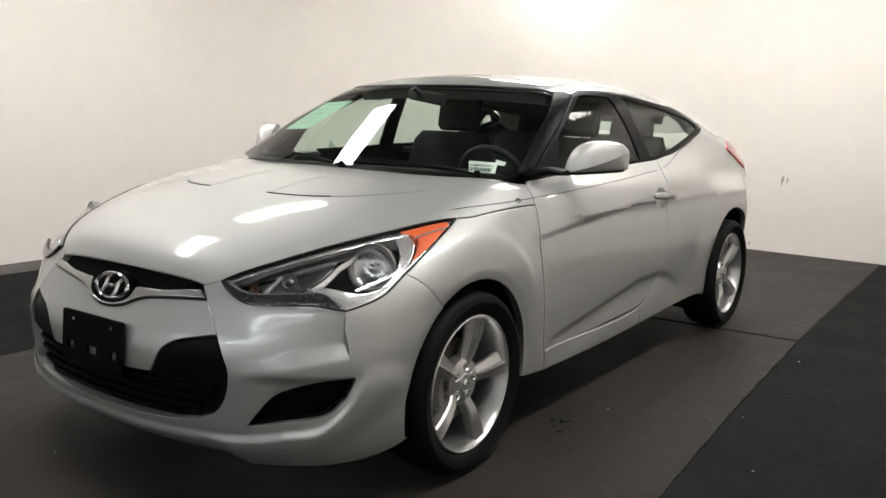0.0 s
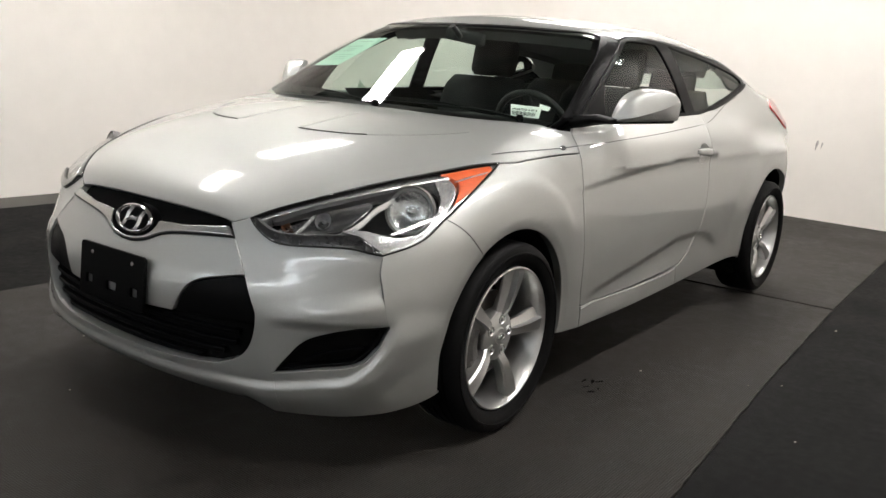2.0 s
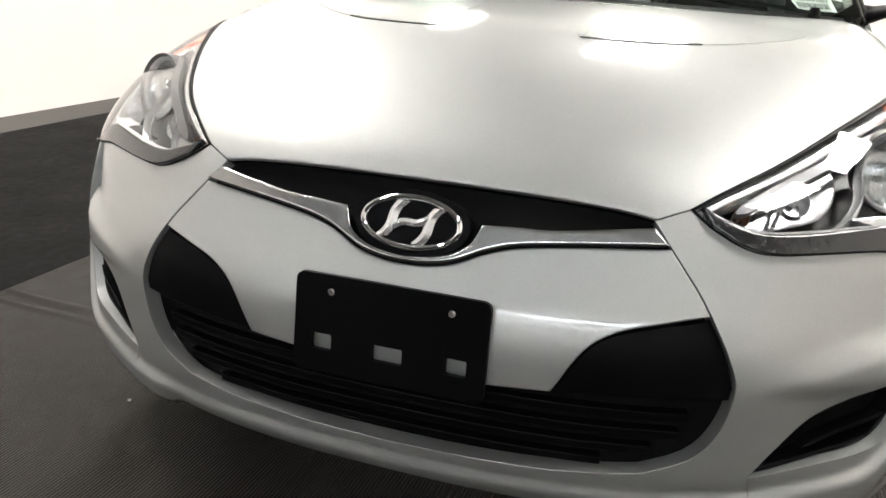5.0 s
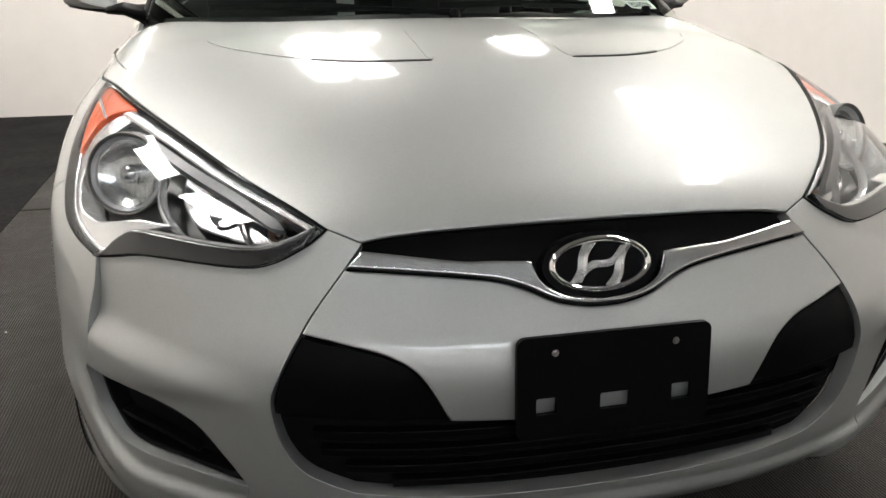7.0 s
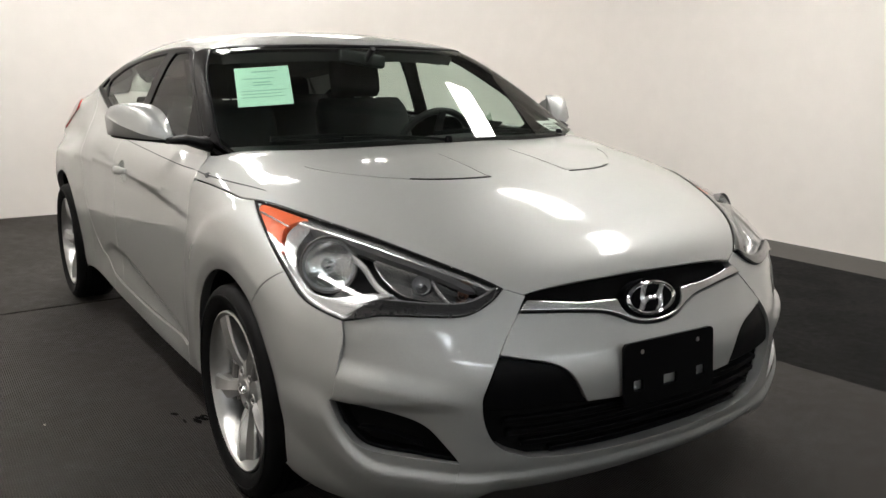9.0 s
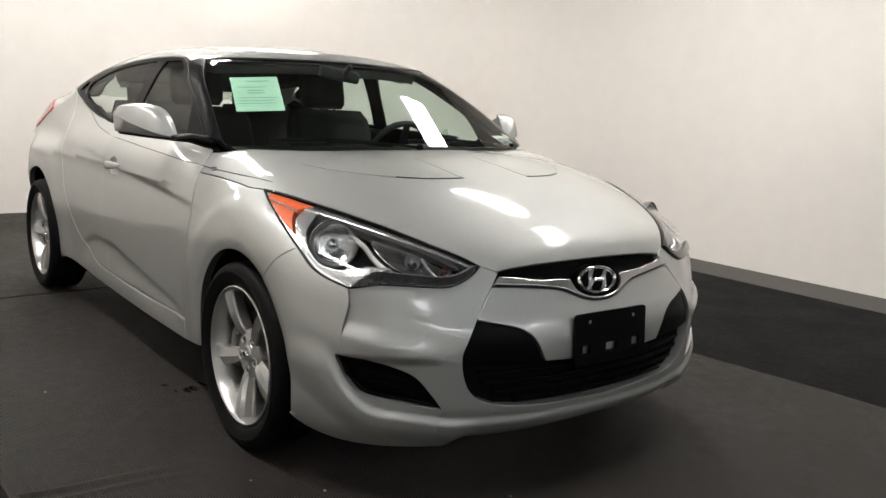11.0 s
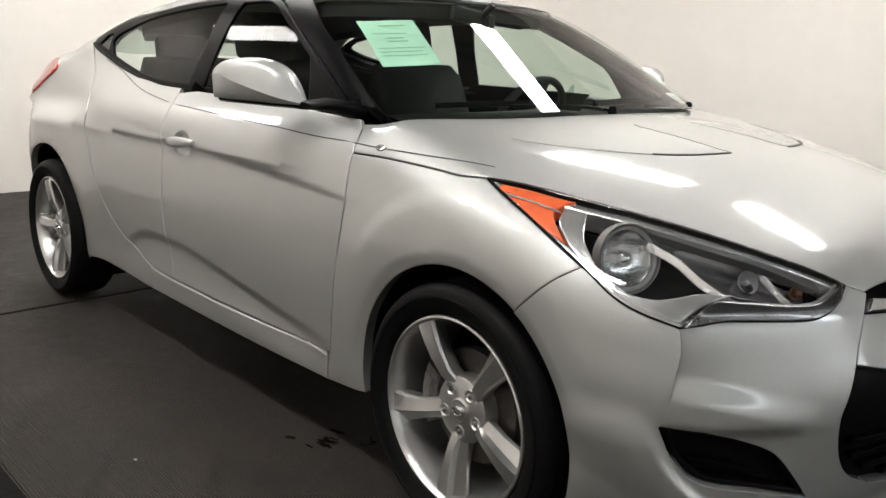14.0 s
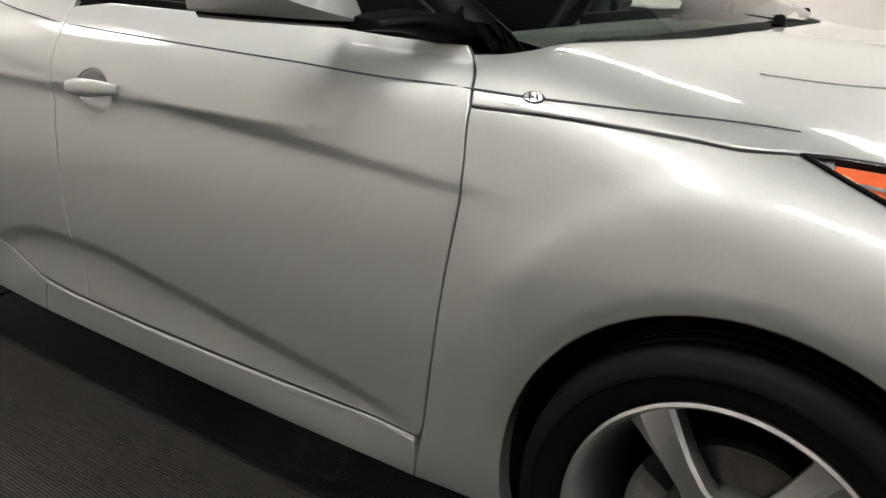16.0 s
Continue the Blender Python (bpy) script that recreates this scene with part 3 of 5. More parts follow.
intake_side = [V(0.744, 0.473, 0.563), V(0.752, 0.508, 0.502), V(0.749, 0.523, 0.455), V(0.750, 0.51, 0.383), V(0.759, 0.475, 0.333), V(0.780, 0.405, 0.301)]
intake_bottom = [V(0.780, 0.405, 0.301), V(0.804, 0.287, 0.290), V(0.818, 0.15, 0.285), V(0.821, 0, 0.283)]
chrome_low = [V(0.718, 0.4, 0.652), V(0.750, 0.25, 0.640), V(0.762, 0.173, 0.630), V(0.772, 0.127, 0.617), V(0.785, 0.081, 0.597), V(0.792, 0.035, 0.588), V(0.793, 0, 0.586)]
chrome_high = [V(0.711, 0.371, 0.678), V(0.741, 0.234, 0.661), V(0.748, 0.17, 0.658), V(0.752, 0.112, 0.654)]
badge_dip = [V(0.752, 0.112, 0.654), V(0.769, 0.098, 0.624), V(0.780, 0.07, 0.606), V(0.785, 0.035, 0.598), V(0.787, 0, 0.595)]
beak_low = [V(0.744, 0.473, 0.563), V(0.775, 0.405, 0.549), V(0.796, 0.344, 0.532), V(0.813, 0.3, 0.500), V(0.819, 0.258, 0.427)]
fog = [V(0.527, 0.818, 0.450), V(0.596, 0.76, 0.448), V(0.637, 0.7, 0.430), V(0.677, 0.64, 0.400), V(0.704, 0.595, 0.343), V(0.718, 0.565, 0.299), V(0.657, 0.66, 0.320), V(0.581, 0.755, 0.342), V(0.548, 0.8, 0.390)]
lip_low = arc(0.005, 0.352, -16, -17, 1) + [on_front(0.80, 0.185), on_front(0.72, 0.174), on_front(0.56, 0.164), on_front(0.50, 0.166), on_front(0.46, 0.184), on_front(0.38, 0.188), on_front(0.2, 0.187), on_front(0, 0.186)]


def C(*runs, n=6):
    """One outline from runs of points; each run is smooth, corners lie between."""
    out = []
    for r in runs:
        s = spline(r, n) if len(r) > 2 else [np.array(q, float) for q in r]
        out += s[:-1] if len(s) > 1 else s
    return out + [np.array(runs[-1][-1], float)]


def rev(r):
    return list(r)[::-1]


def inside_fold(p):
    return body(p, 1.0)


def outside_fold(p):
    return body(p, 0.0)


# bonnet
half = C(hood_front, [hood_front[-1], lamp_top[0]], lamp_top, fender_seam, door_front_top, cowl_edge)
panel("hood", body, "side", mirrored(half), PAINT, car, "silver bonnet with two slim vent creases", res=0.02)
for sg, right in both:
    ribbon("hood_vent", body, [T(0.165, 0.385), T(0.200, 0.33), T(0.225, 0.27), T(0.240, 0.21), T(0.248, 0.150)], 0.009, GLOSS, car, "thin black vent slit", right=right)
    ribbon("vent_ridge", body, [T(-0.11, 0.59), T(-0.03, 0.555), T(0.04, 0.505), T(0.11, 0.445), T(0.168, 0.382)], 0.008, PAINT, car, "fine raised ridge that runs out of the vent", off=0.0018, right=right)
    ribbon("hood_crease", body, [T(0.242, 0.150), T(0.15, 0.148), T(0.05, 0.146), T(-0.06, 0.143)], 0.016, PAINT, car, off=0.0014, right=right)

# front wings, bumper, grille
for sg, right in both:
    fl = C(fender_seam, door_front, [door_front[-1], S(-0.525, 0.262), S(-0.53, 0.232)], [S(-0.53, 0.232), S(-0.36, 0.236)], rev(arch_front), rev(bumper_seam), rev(lamp_out))
    panel("front_wing", body, "side", fl, PAINT, car, "silver front wing over the wheel", right=right, res=0.012, flange=0.03)
fold_edge = [lamp_bot[0]] + [cast(outside_fold, np.array([[0.0, y, z]]), np.array([[1.0, 0, 0]]), 1.3)[0] for y, z in ((0.786, 0.600), (0.798, 0.557), (0.807, 0.512), (0.812, 0.470))] + [fog[0]]
bl = C([seam_in[0], lamp_top[0]], rev(lamp_bot), fold_edge, fog[:2], fog[1:6], [fog[5], lip_low[4]], lip_low[4:])
corner_half = C(rev(lamp_low), bumper_seam, arch_front_low, lip_low[:5], [lip_low[4], fog[5]], fog[5:], [fog[-1], fog[0]], rev(fold_edge))[:-1]
inner = C(rev(intake_bottom), rev(intake_side), rev(seam_in))
ring = bl + [p * [1, -1, 1] for p in bl[::-1][1:]] + [p * [1, -1, 1] for p in inner[::-1]] + inner[1:-1]
fogs = C(fog[:2], fog[1:6], fog[5:], [fog[-1], fog[0]])[:-1]
panel("front_bumper", inside_fold, "front", ring, PAINT, car, "silver front bumper skin between the fog lamp pockets", res=0.008, flange=0.03, gap=0.0, edge=0.0012)
for sg, right in both:
    panel("bumper_corner", outside_fold, "front", corner_half, PAINT, car, "silver bumper corner beside the wheel", res=0.0075, flange=0.033, gap=0.0, edge=0.0012, right=right)
panel("bumper_beak", body, "front", mirrored(C(rev(chrome_low), seam_in[1:], beak_low, [beak_low[-1], V(0.813, 0, 0.412)])), PAINT, car, "silver centre of the bumper behind the plate bracket", res=0.018, flange=0.03)
panel("chrome_bar", body, "front", mirrored(C(rev(badge_dip), rev(chrome_high), [chrome_high[0], chrome_low[0]], chrome_low)), SATIN, car, "polished bright bar that dips under the badge", off=0.008, flange=0.03, edge=0.004, res=0.014)
panel("upper_grille", body, "front", mirrored(C(hood_front, [hood_front[-1], chrome_low[0]], chrome_low)), GAP, car, "black upper grille slot", off=-0.022, gap=-0.004, res=0.02)
panel("intake_back", body, "front", mirrored(C([V(0.813, 0, 0.43), V(0.80, 0.26, 0.44)], [V(0.80, 0.26, 0.44), V(0.78, 0.34, 0.53), V(0.734, 0.48, 0.555)], intake_side, intake_bottom)), GAP, car, "black void of the lower intake", off=-0.034, gap=-0.004, res=0.03)
for sg, right in both:
    panel("intake_corner", body, "front", C(beak_low, [beak_low[-1], V(0.745, 0.45, 0.432), V(0.725, 0.522, 0.435)], rev(intake_side[:3])), PLASTIC, car, "black plastic corner of the lower intake", off=-0.008, right=right, flange=0.03)
for z, w in ((0.402, 0.468), (0.370, 0.458), (0.340, 0.420), (0.313, 0.345)):
    half = [on_front(y, z) for y in np.linspace(0, w, 12)]
    low = [p - [0, 0, 0.014] for p in half[::-1]]
    panel("grille_slat", body, "front", mirrored(half + low), PLASTIC, car, off=-0.016, flange=0.03, gap=0, edge=0.003, res=0.02)
panel("air_dam", body, "front", mirrored([on_front(y, 0.200) for y in np.linspace(0, 0.52, 9)] + [on_front(y, 0.150) for y in np.linspace(0.52, 0, 9)]), PLASTIC, car, "black plastic apron under the bumper", off=-0.012, flange=0.03, res=0.025)
for sg, right in both:
    panel("fog_pocket", inside_fold, "front", fogs, GAP, car, "black plastic fog lamp blank", off=-0.035, gap=-0.006, flange=0.0, edge=0.001, right=right)
    panel("fog_frame", inside_fold, "front", fogs, PLASTIC, car, "black plastic rim of the fog pocket", holes=[C(*[[a, b] for a, b in zip(*(lambda s: (s, s[1:] + s[:1]))([V(*(np.mean(fog, 0) + (p - np.mean(fog, 0)) * [0.86, 0.86, 0.78])) for p in fog]))])[:-1]], off=-0.006, gap=0.0015, flange=0.03, right=right, res=0.015)
    ribbon("fog_rib", inside_fold, [V(0.555, 0.75, 0.385), V(0.61, 0.69, 0.372), V(0.655, 0.63, 0.345)], 0.008, PLASTIC, car, off=-0.024, right=right, chart="front")

# number plate bracket
bracket = tagged(new("plate_bracket"), "black number plate bracket, empty")
bracket.parent = car


def flat_plate(name, outline, holes, depth, mat, parent, m, label=""):
    """A flat plate in its own xy, with holes, thickened towards -z."""
    o = np.array(outline, float)
    o = o if area(o) > 0 else o[::-1]
    hs = [np.array(h, float) for h in holes]
    v, tri, _ = triangles(o, hs, [])
    bm = bmesh.new()
    vs = [bm.verts.new((a, b, 0)) for a, b in v]
    fs = []
    for t in tri:
        fs.append(bm.faces.new([vs[i] for i in t]))
    r = bmesh.ops.extrude_face_region(bm, geom=fs)
    bmesh.ops.translate(bm, vec=(0, 0, -depth), verts=[q for q in r["geom"] if isinstance(q, bmesh.types.BMVert)])
    bmesh.ops.transform(bm, matrix=m, verts=bm.verts)
    return part(name, bm, mat, parent, label, 30)


def rounded(w, h, r, n=5, cx=0.0, cy=0.0):
    out = []
    for sx, sy, a in ((1, 1, 0), (-1, 1, 90), (-1, -1, 180), (1, -1, 270)):
        for i in range(n + 1):
            t = radians(a + 90 * i / n)
            out.append((cx + sx * (w / 2 - r) + r * math.cos(t), cy + sy * (h / 2 - r) + r * math.sin(t)))
    return out


plate_m = Matrix.Translation((0.846, 0, 0.480)) @ Matrix(((0, 0.0, 1, 0), (1, 0, 0, 0), (0, 1, 0, 0), (0, 0, 0, 1))) @ pose(0, 0, 0, -4, 0, 0)
flat_plate("plate", rounded(0.322, 0.164, 0.014), [rounded(0.034, 0.027, 0.003, 2, -0.113, -0.030), rounded(0.050, 0.027, 0.003, 2, 0.0, -0.032), rounded(0.034, 0.027, 0.003, 2, 0.113, -0.030)], 0.009, PLASTIC, bracket, plate_m)
for sx in (-0.1, 0.1):
    bm = bmesh.new()
    lathe(bm, [(0.0, 0.003), (0.004, 0.003), (0.006, 0.0)], 10, plate_m @ pose(sx, 0.055, 0, 90, 0, 0))
    part("screw", bm, STEEL, bracket, "small bright screw")
# badge
badge = tagged(new("badge"), "oval chrome badge on a black disc")
badge.parent = car
bc = on_front(0, 0.645) + [0.008, 0, 0]
bm_m = Matrix.Translation(bc) @ Matrix(((0, 0, 1, 0), (1, 0, 0, 0), (0, 1, 0, 0), (0, 0, 0, 1))) @ pose(0, 0, 0, -20, 0, 0)


def oval(a, b, n=48):
    return [(a * math.cos(2 * math.pi * i / n), b * math.sin(2 * math.pi * i / n)) for i in range(n)]


flat_plate("disc", oval(0.098, 0.053), [], 0.03, GLOSS, badge, bm_m, "black disc")


def oval_ring(a, b, w, parent, m, mat=CHROME, tall=1.0):
    bm = bmesh.new()
    rows = []
    for i in range(48):
        c, s = math.cos(2 * math.pi * i / 48), math.sin(2 * math.pi * i / 48)
        rows.append([((a + u) * c, (b + u) * s, h * tall) for u, h in ((-w, 0.0), (-w * 0.6, 0.006), (0, 0.008), (w * 0.6, 0.006), (w, 0.0))])
    rows.append(rows[0])
    skin(bm, rows, closed=False)
    bmesh.ops.remove_doubles(bm, verts=bm.verts, dist=1e-5)
    bmesh.ops.transform(bm, matrix=m, verts=bm.verts)
    return part("ring", bm, mat, parent, "chrome oval ring", 50)


oval_ring(0.081, 0.040, 0.006, badge, bm_m)
for foot, head, w in (((-0.046, -0.027), (-0.016, 0.033), 0.016), ((0.016, -0.033), (0.046, 0.027), 0.016), ((-0.028, -0.009), (0.028, 0.009), 0.011)):
    bm = bmesh.new()
    f0, h0 = np.array(foot), np.array(head)
    across = np.array((1.0, 0.0)) if w > 0.012 else np.array((0.0, 1.0))
    secs = []
    for i in range(9):
        t = i / 8
        c = f0 + (h0 - f0) * t + across * 0.004 * math.sin(2 * math.pi * t)
        k = w / 2 * (1 + 0.35 * (2 * t - 1) ** 2)
        secs.append([(*(c - across * k), 0.0), (*(c - across * k), 0.003), (*c, 0.008), (*(c + across * k), 0.003), (*(c + across * k), 0.0)])
    skin(bm, secs)
    bmesh.ops.transform(bm, matrix=bm_m, verts=bm.verts)
    part("stroke", bm, LAMP_SILVER, badge, "slanted chrome stroke", 30)


# headlights
def headlight(right):
    th = tagged(new("headlight"), "long swept headlight with clear lens and amber corner")
    th.parent = car
    flip = Matrix.Scale(-1, 4, (0, 1, 0)) if right else Matrix.Identity(4)
    lens = C(lamp_top, lamp_out, lamp_low, lamp_bot)[:-1]
    panel("lens", body, "front", lens, LENS, th, "clear curved lens", gap=0.001, flange=0.0, edge=0.002, right=right, res=0.014, off=0.003)
    panel("seal", body, "front", lens, PLASTIC, th, "black rubber seal", holes=[shrink_world(lens, 0.0014)], off=0.002, gap=-0.001, flange=0.03, edge=0.001, right=right, res=0.012)
    panel("housing", body, "front", lens, LAMP_DARK, th, "dark inner housing", off=-0.085, gap=-0.002, flange=0.0, edge=0.001, right=right, res=0.022)
    panel("bezel", body, "front", shrink_world(lens, 0.002), LAMP_SILVER, th, "bright bezel along the lens", holes=[soften(shrink_world(lens, 0.011))], off=-0.010, gap=0.0, flange=0.045, edge=0.003, right=right, res=0.012)
    amber = C([V(0.022, 0.789, 0.862), V(0.12, 0.760, 0.858), V(0.220, 0.722, 0.845)], [V(0.220, 0.722, 0.845), V(0.205, 0.777, 0.829), V(0.225, 0.802, 0.808), V(0.279, 0.828, 0.772)], [V(0.279, 0.828, 0.772), V(0.253, 0.829, 0.781), V(0.132, 0.820, 0.822), V(0.05, 0.803, 0.852), V(0.022, 0.789, 0.862)])[:-1]
    panel("amber_reflector", body, "front", amber, AMBER, th, "amber corner reflector", off=-0.007, flange=0.03, gap=0.0005, right=right, res=0.02)
    tip = [V(0.022, 0.789, 0.863), V(0.05, 0.782, 0.864), V(0.055, 0.800, 0.852), V(0.04, 0.802, 0.854)]
    panel("corner_tip", body, "front", tip, LAMP_SILVER, th, "bright tip of the amber corner", off=-0.003, flange=0.004, gap=0.0, edge=0.001, right=right, res=0.01)
    ribbon("amber_rib", body, [V(0.075, 0.790, 0.851), V(0.15, 0.783, 0.840), V(0.222, 0.777, 0.826)], 0.006, LAMP_SILVER, th, "bright rib across the amber corner", off=-0.003, right=right, chart="front")
    # bright crescent outside and below the main lamp
    shell = soften([V(0.524, 0.766, 0.650), V(0.480, 0.803, 0.660), V(0.436, 0.823, 0.676), V(0.363, 0.833, 0.721), V(0.287, 0.824, 0.767), V(0.223, 0.793, 0.814), V(0.205, 0.747, 0.838), V(0.255, 0.722, 0.826), V(0.262, 0.745, 0.808), V(0.295, 0.790, 0.770), V(0.358, 0.809, 0.723), V(0.416, 0.803, 0.690), V(0.468, 0.772, 0.682), V(0.520, 0.702, 0.697), V(0.562, 0.645, 0.694), V(0.545, 0.690, 0.685), V(0.528, 0.724, 0.672), V(0.521, 0.745, 0.655)])
    panel("crescent", body, "front", shell, LAMP_SILVER, th, "bright crescent round the main lamp", off=-0.012, gap=0.0, flange=0.05, edge=0.004, right=right, res=0.010)
    # grey bar under the top edge
    bar = [a + (b - a) * k + V(0.012, 0.020, -0.020) for a, b, k in ((lamp_top[0], lamp_top[1], 0.35), (lamp_top[0], lamp_top[1], 1.0), (lamp_top[1], lamp_top[2], 1.0), (lamp_top[2], lamp_top[3], 0.55))]
    ribbon("upper_bar", body, bar, 0.016, LAMP_GREY, th, "grey bar under the top of the lens", off=-0.022, right=right, chart="front")
    # smoked trim along the foot of the lens, with a bright line above it
    trim_top = [V(0.672, 0.432, 0.706), V(0.670, 0.471, 0.688), V(0.660, 0.520, 0.675), V(0.630, 0.588, 0.677), V(0.582, 0.665, 0.684), V(0.554, 0.704, 0.685), V(0.541, 0.736, 0.671), V(0.531, 0.768, 0.648)]
    panel("lower_trim", body, "front", C(trim_top, [trim_top[-1], lamp_bot[0]], lamp_bot[:-1], [lamp_bot[-2], trim_top[0]])[:-1], LAMP_TRIM, th, "smoked dark trim along the foot of the lens", off=0.011, gap=0.0, flange=0.016, edge=0.004, right=right, res=0.008)
    ribbon("bright_line", body, [q + V(-0.002, 0.0, 0.006) for q in trim_top[:6]], 0.007, LAMP_SILVER, th, "bright line above the trim", off=-0.004, right=right, chart="front")
    pocket = [V(0.655, 0.470, 0.700), V(0.56, 0.545, 0.752), V(0.43, 0.632, 0.797), V(0.405, 0.634, 0.785), V(0.455, 0.645, 0.750), V(0.505, 0.642, 0.722), V(0.550, 0.622, 0.698), V(0.62, 0.54, 0.682), V(0.66, 0.49, 0.690)]
    panel("pocket_reflector", body, "front", soften(pocket), LAMP_POCKET, th, "grey reflector of the forward pocket", off=-0.055, flange=0.02, gap=0.0, edge=0.003, right=right, res=0.014)
    # round main lamp
    c = V(0.372, 0.738, 0.746)
    ax = Vector((0.90, 0.36, 0.22)).normalized()
    m = flip @ Matrix.Translation(c) @ ax.to_track_quat("Y", "Z").to_matrix().to_4x4()
    bm = bmesh.new()
    lathe(bm, [(0.0735, -0.02), (0.0735, 0.004), (0.0720, 0.008), (0.0695, 0.007), (0.068, 0.000), (0.068, -0.02)], 48, m)
    part("lamp_ring", bm, IRON, th, "grey glassy ring round the main lamp", 40)
    bm = bmesh.new()
    lathe(bm, [(0.067, -0.002), (0.060, -0.010), (0.046, -0.018), (0.030, -0.023), (0.010, -0.025), (0.0, -0.025)], 48, m)
    part("reflector", bm, LAMP_PALE, th, "silvered reflector bowl", 60)
    bm = bmesh.new()
    lathe(bm, [(0.0675, -0.006), (0.0665, 0.002), (0.060, -0.002), (0.0595, -0.012)], 40, m)
    part("collar", bm, LAMP_BACK, th, "grey collar inside the ring", 40)
    bm = bmesh.new()
    lathe(bm, [(0.018, -0.026), (0.018, -0.014), (0.015, -0.006), (0.008, -0.002), (0.0, -0.001)], 24, m)
    part("bulb_cap", bm, CHROME, th, "bright bulb cap", 50)
    bm = bmesh.new()
    for i in range(13):
        u = -0.054 + i * 0.009
        h = math.sqrt(max(0.062 ** 2 - u * u, 0.0001))
        vs = rod(bm, (u, 0.001, -h * 0.92), (u, 0.001, h * (0.1 + 0.25 * (i % 2))), 0.0022, 6)
        bmesh.ops.transform(bm, matrix=m, verts=vs)
    part("flute", bm, CLEAR, th, "ribbed inner glass", 60)
    bm = bmesh.new()
    lathe(bm, [(0.066, 0.004), (0.050, 0.012), (0.025, 0.017), (0.0, 0.018)], 40, m)
    part("lamp_glass", bm, CLEAR, th, "domed inner glass", 60)
    # bright blades between the bowls
    for pts, w in (([V(0.348, 0.637, 0.797), V(0.417, 0.636, 0.772), V(0.480, 0.647, 0.740), V(0.527, 0.638, 0.714), V(0.566, 0.614, 0.692), V(0.601, 0.564, 0.682)], 0.008), ([V(0.541, 0.528, 0.746), V(0.582, 0.531, 0.717), V(0.620, 0.519, 0.684)], 0.003)):
        line = np.array(spline(pts, 7))
        nn = normal(body, line)
        base = unchart_front(body, chart_front(line)) - nn * 0.026
        t = np.gradient(base, axis=0)
        side = np.cross(nn, t)
        side = side / np.linalg.norm(side, axis=1, keepdims=True)
        bm = bmesh.new()
        skin(bm, np.stack([base - side * w - nn * 0.012, base - side * w * 0.5, base + nn * 0.003, base + side * w * 0.5, base + side * w - nn * 0.012], 1).tolist())
        bmesh.ops.transform(bm, matrix=flip, verts=bm.verts)
        part("blade", bm, LAMP_SILVER, th, "bright curved blade", 50)
    for c2, r, mat2 in ((V(0.575, 0.580, 0.716), 0.024, LAMP_BACK), (V(0.640, 0.500, 0.694), 0.014, AMBER_DIM)):
        bm = bmesh.new()
        lathe(bm, [(r, 0.004), (r * 0.85, -0.006), (r * 0.5, -0.014), (r * 0.22, -0.015), (r * 0.2, 0.0), (0.0, 0.003)], 24, flip @ Matrix.Translation(c2 - V(0.026, 0.008, 0.008)) @ Vector((0.85, 0.30, 0.42)).to_track_quat("Y", "Z").to_matrix().to_4x4())
        part("bowl", bm, mat2, th, "small inner lamp bowl", 40)
    return th


LAMP_PALE = material("lamp_bowl", (0.78, 0.78, 0.78), 0.20, 1.0, spots=0.08, scale=40, bump=0.5, bump_scale=90)
LAMP_GREY = material("lamp_grey", (0.10, 0.10, 0.103), 0.35, 0.5, spots=0.1, scale=12)
LAMP_POCKET = material("pocket_silver", (0.30, 0.30, 0.305), 0.22, 0.9, spots=0.2, scale=30)
LAMP_TRIM = material("smoked_trim", (0.022, 0.022, 0.023), 0.22, spec=0.5, coat=0.6, spots=0.1)
LAMP_DARK = material("lamp_mask", (0.007, 0.007, 0.0075), 0.3, spec=0.25, spots=0.1)
AMBER_DIM = material("dim_amber", (0.30, 0.16, 0.10), 0.3, 0.5, spots=0.2, scale=60)
LAMP_BACK = material("lamp_housing", (0.36, 0.36, 0.37), 0.42, 0.5, spots=0.1, scale=12)


def soften(lp, d=0.004, turns=3):
    """An outline with its small kinks ironed out."""
    q = resample(chart_front(snap(body, np.array(lp))), d)
    for _ in range(turns):
        q = (np.roll(q, 2, 0) + np.roll(q, 1, 0) + q + np.roll(q, -1, 0) + np.roll(q, -2, 0)) / 5
    return list(unchart_front(body, q))


def shrink_world(lp, d):
    """An outline of places moved inwards by about d along the surface."""
    q = chart_front(snap(body, np.array(lp)))
    s = area(q) > 0
    q = q if s else q[::-1]
    q2 = shrink(q, d)
    # where the line doubles back on itself, leave it out
    fine = resample(q, d * 0.1)
    far = np.array([np.min(np.hypot(*(fine - a).T)) for a in q2]) > d * 0.92
    q2 = q2[far]
    p = unchart_front(body, q2)
    return list(p if s else p[::-1])


for sg, right in both:
    headlight(right)

# sides
belt = [S(-0.506, 0.968), G(-0.85, 0.976), G(-1.20, 0.984), G(-1.45, 0.989), G(-1.78, 0.998)]
belt_rear = [G(-1.78, 0.998), G(-2.10, 1.040), G(-2.35, 1.088), G(-2.52, 1.125), G(-2.60, 1.150)]
win_top = [G(-2.60, 1.150), G(-2.585, 1.180), G(-2.42, 1.228), G(-2.15, 1.272), G(-1.85, 1.303), G(-1.5, 1.322), G(-1.28, 1.320), G(-1.16, 1.300)]
pillar_in = [V(-1.03, 0.566, 1.305), V(-0.865, 0.640, 1.222), V(-0.725, 0.679, 1.152), V(-0.55, 0.721, 1.052), V(-0.41, 0.745, 0.972)]
pillar_out = [G(-1.16, 1.300), G(-0.95, 1.200), G(-0.73, 1.090), S(-0.506, 0.968)]
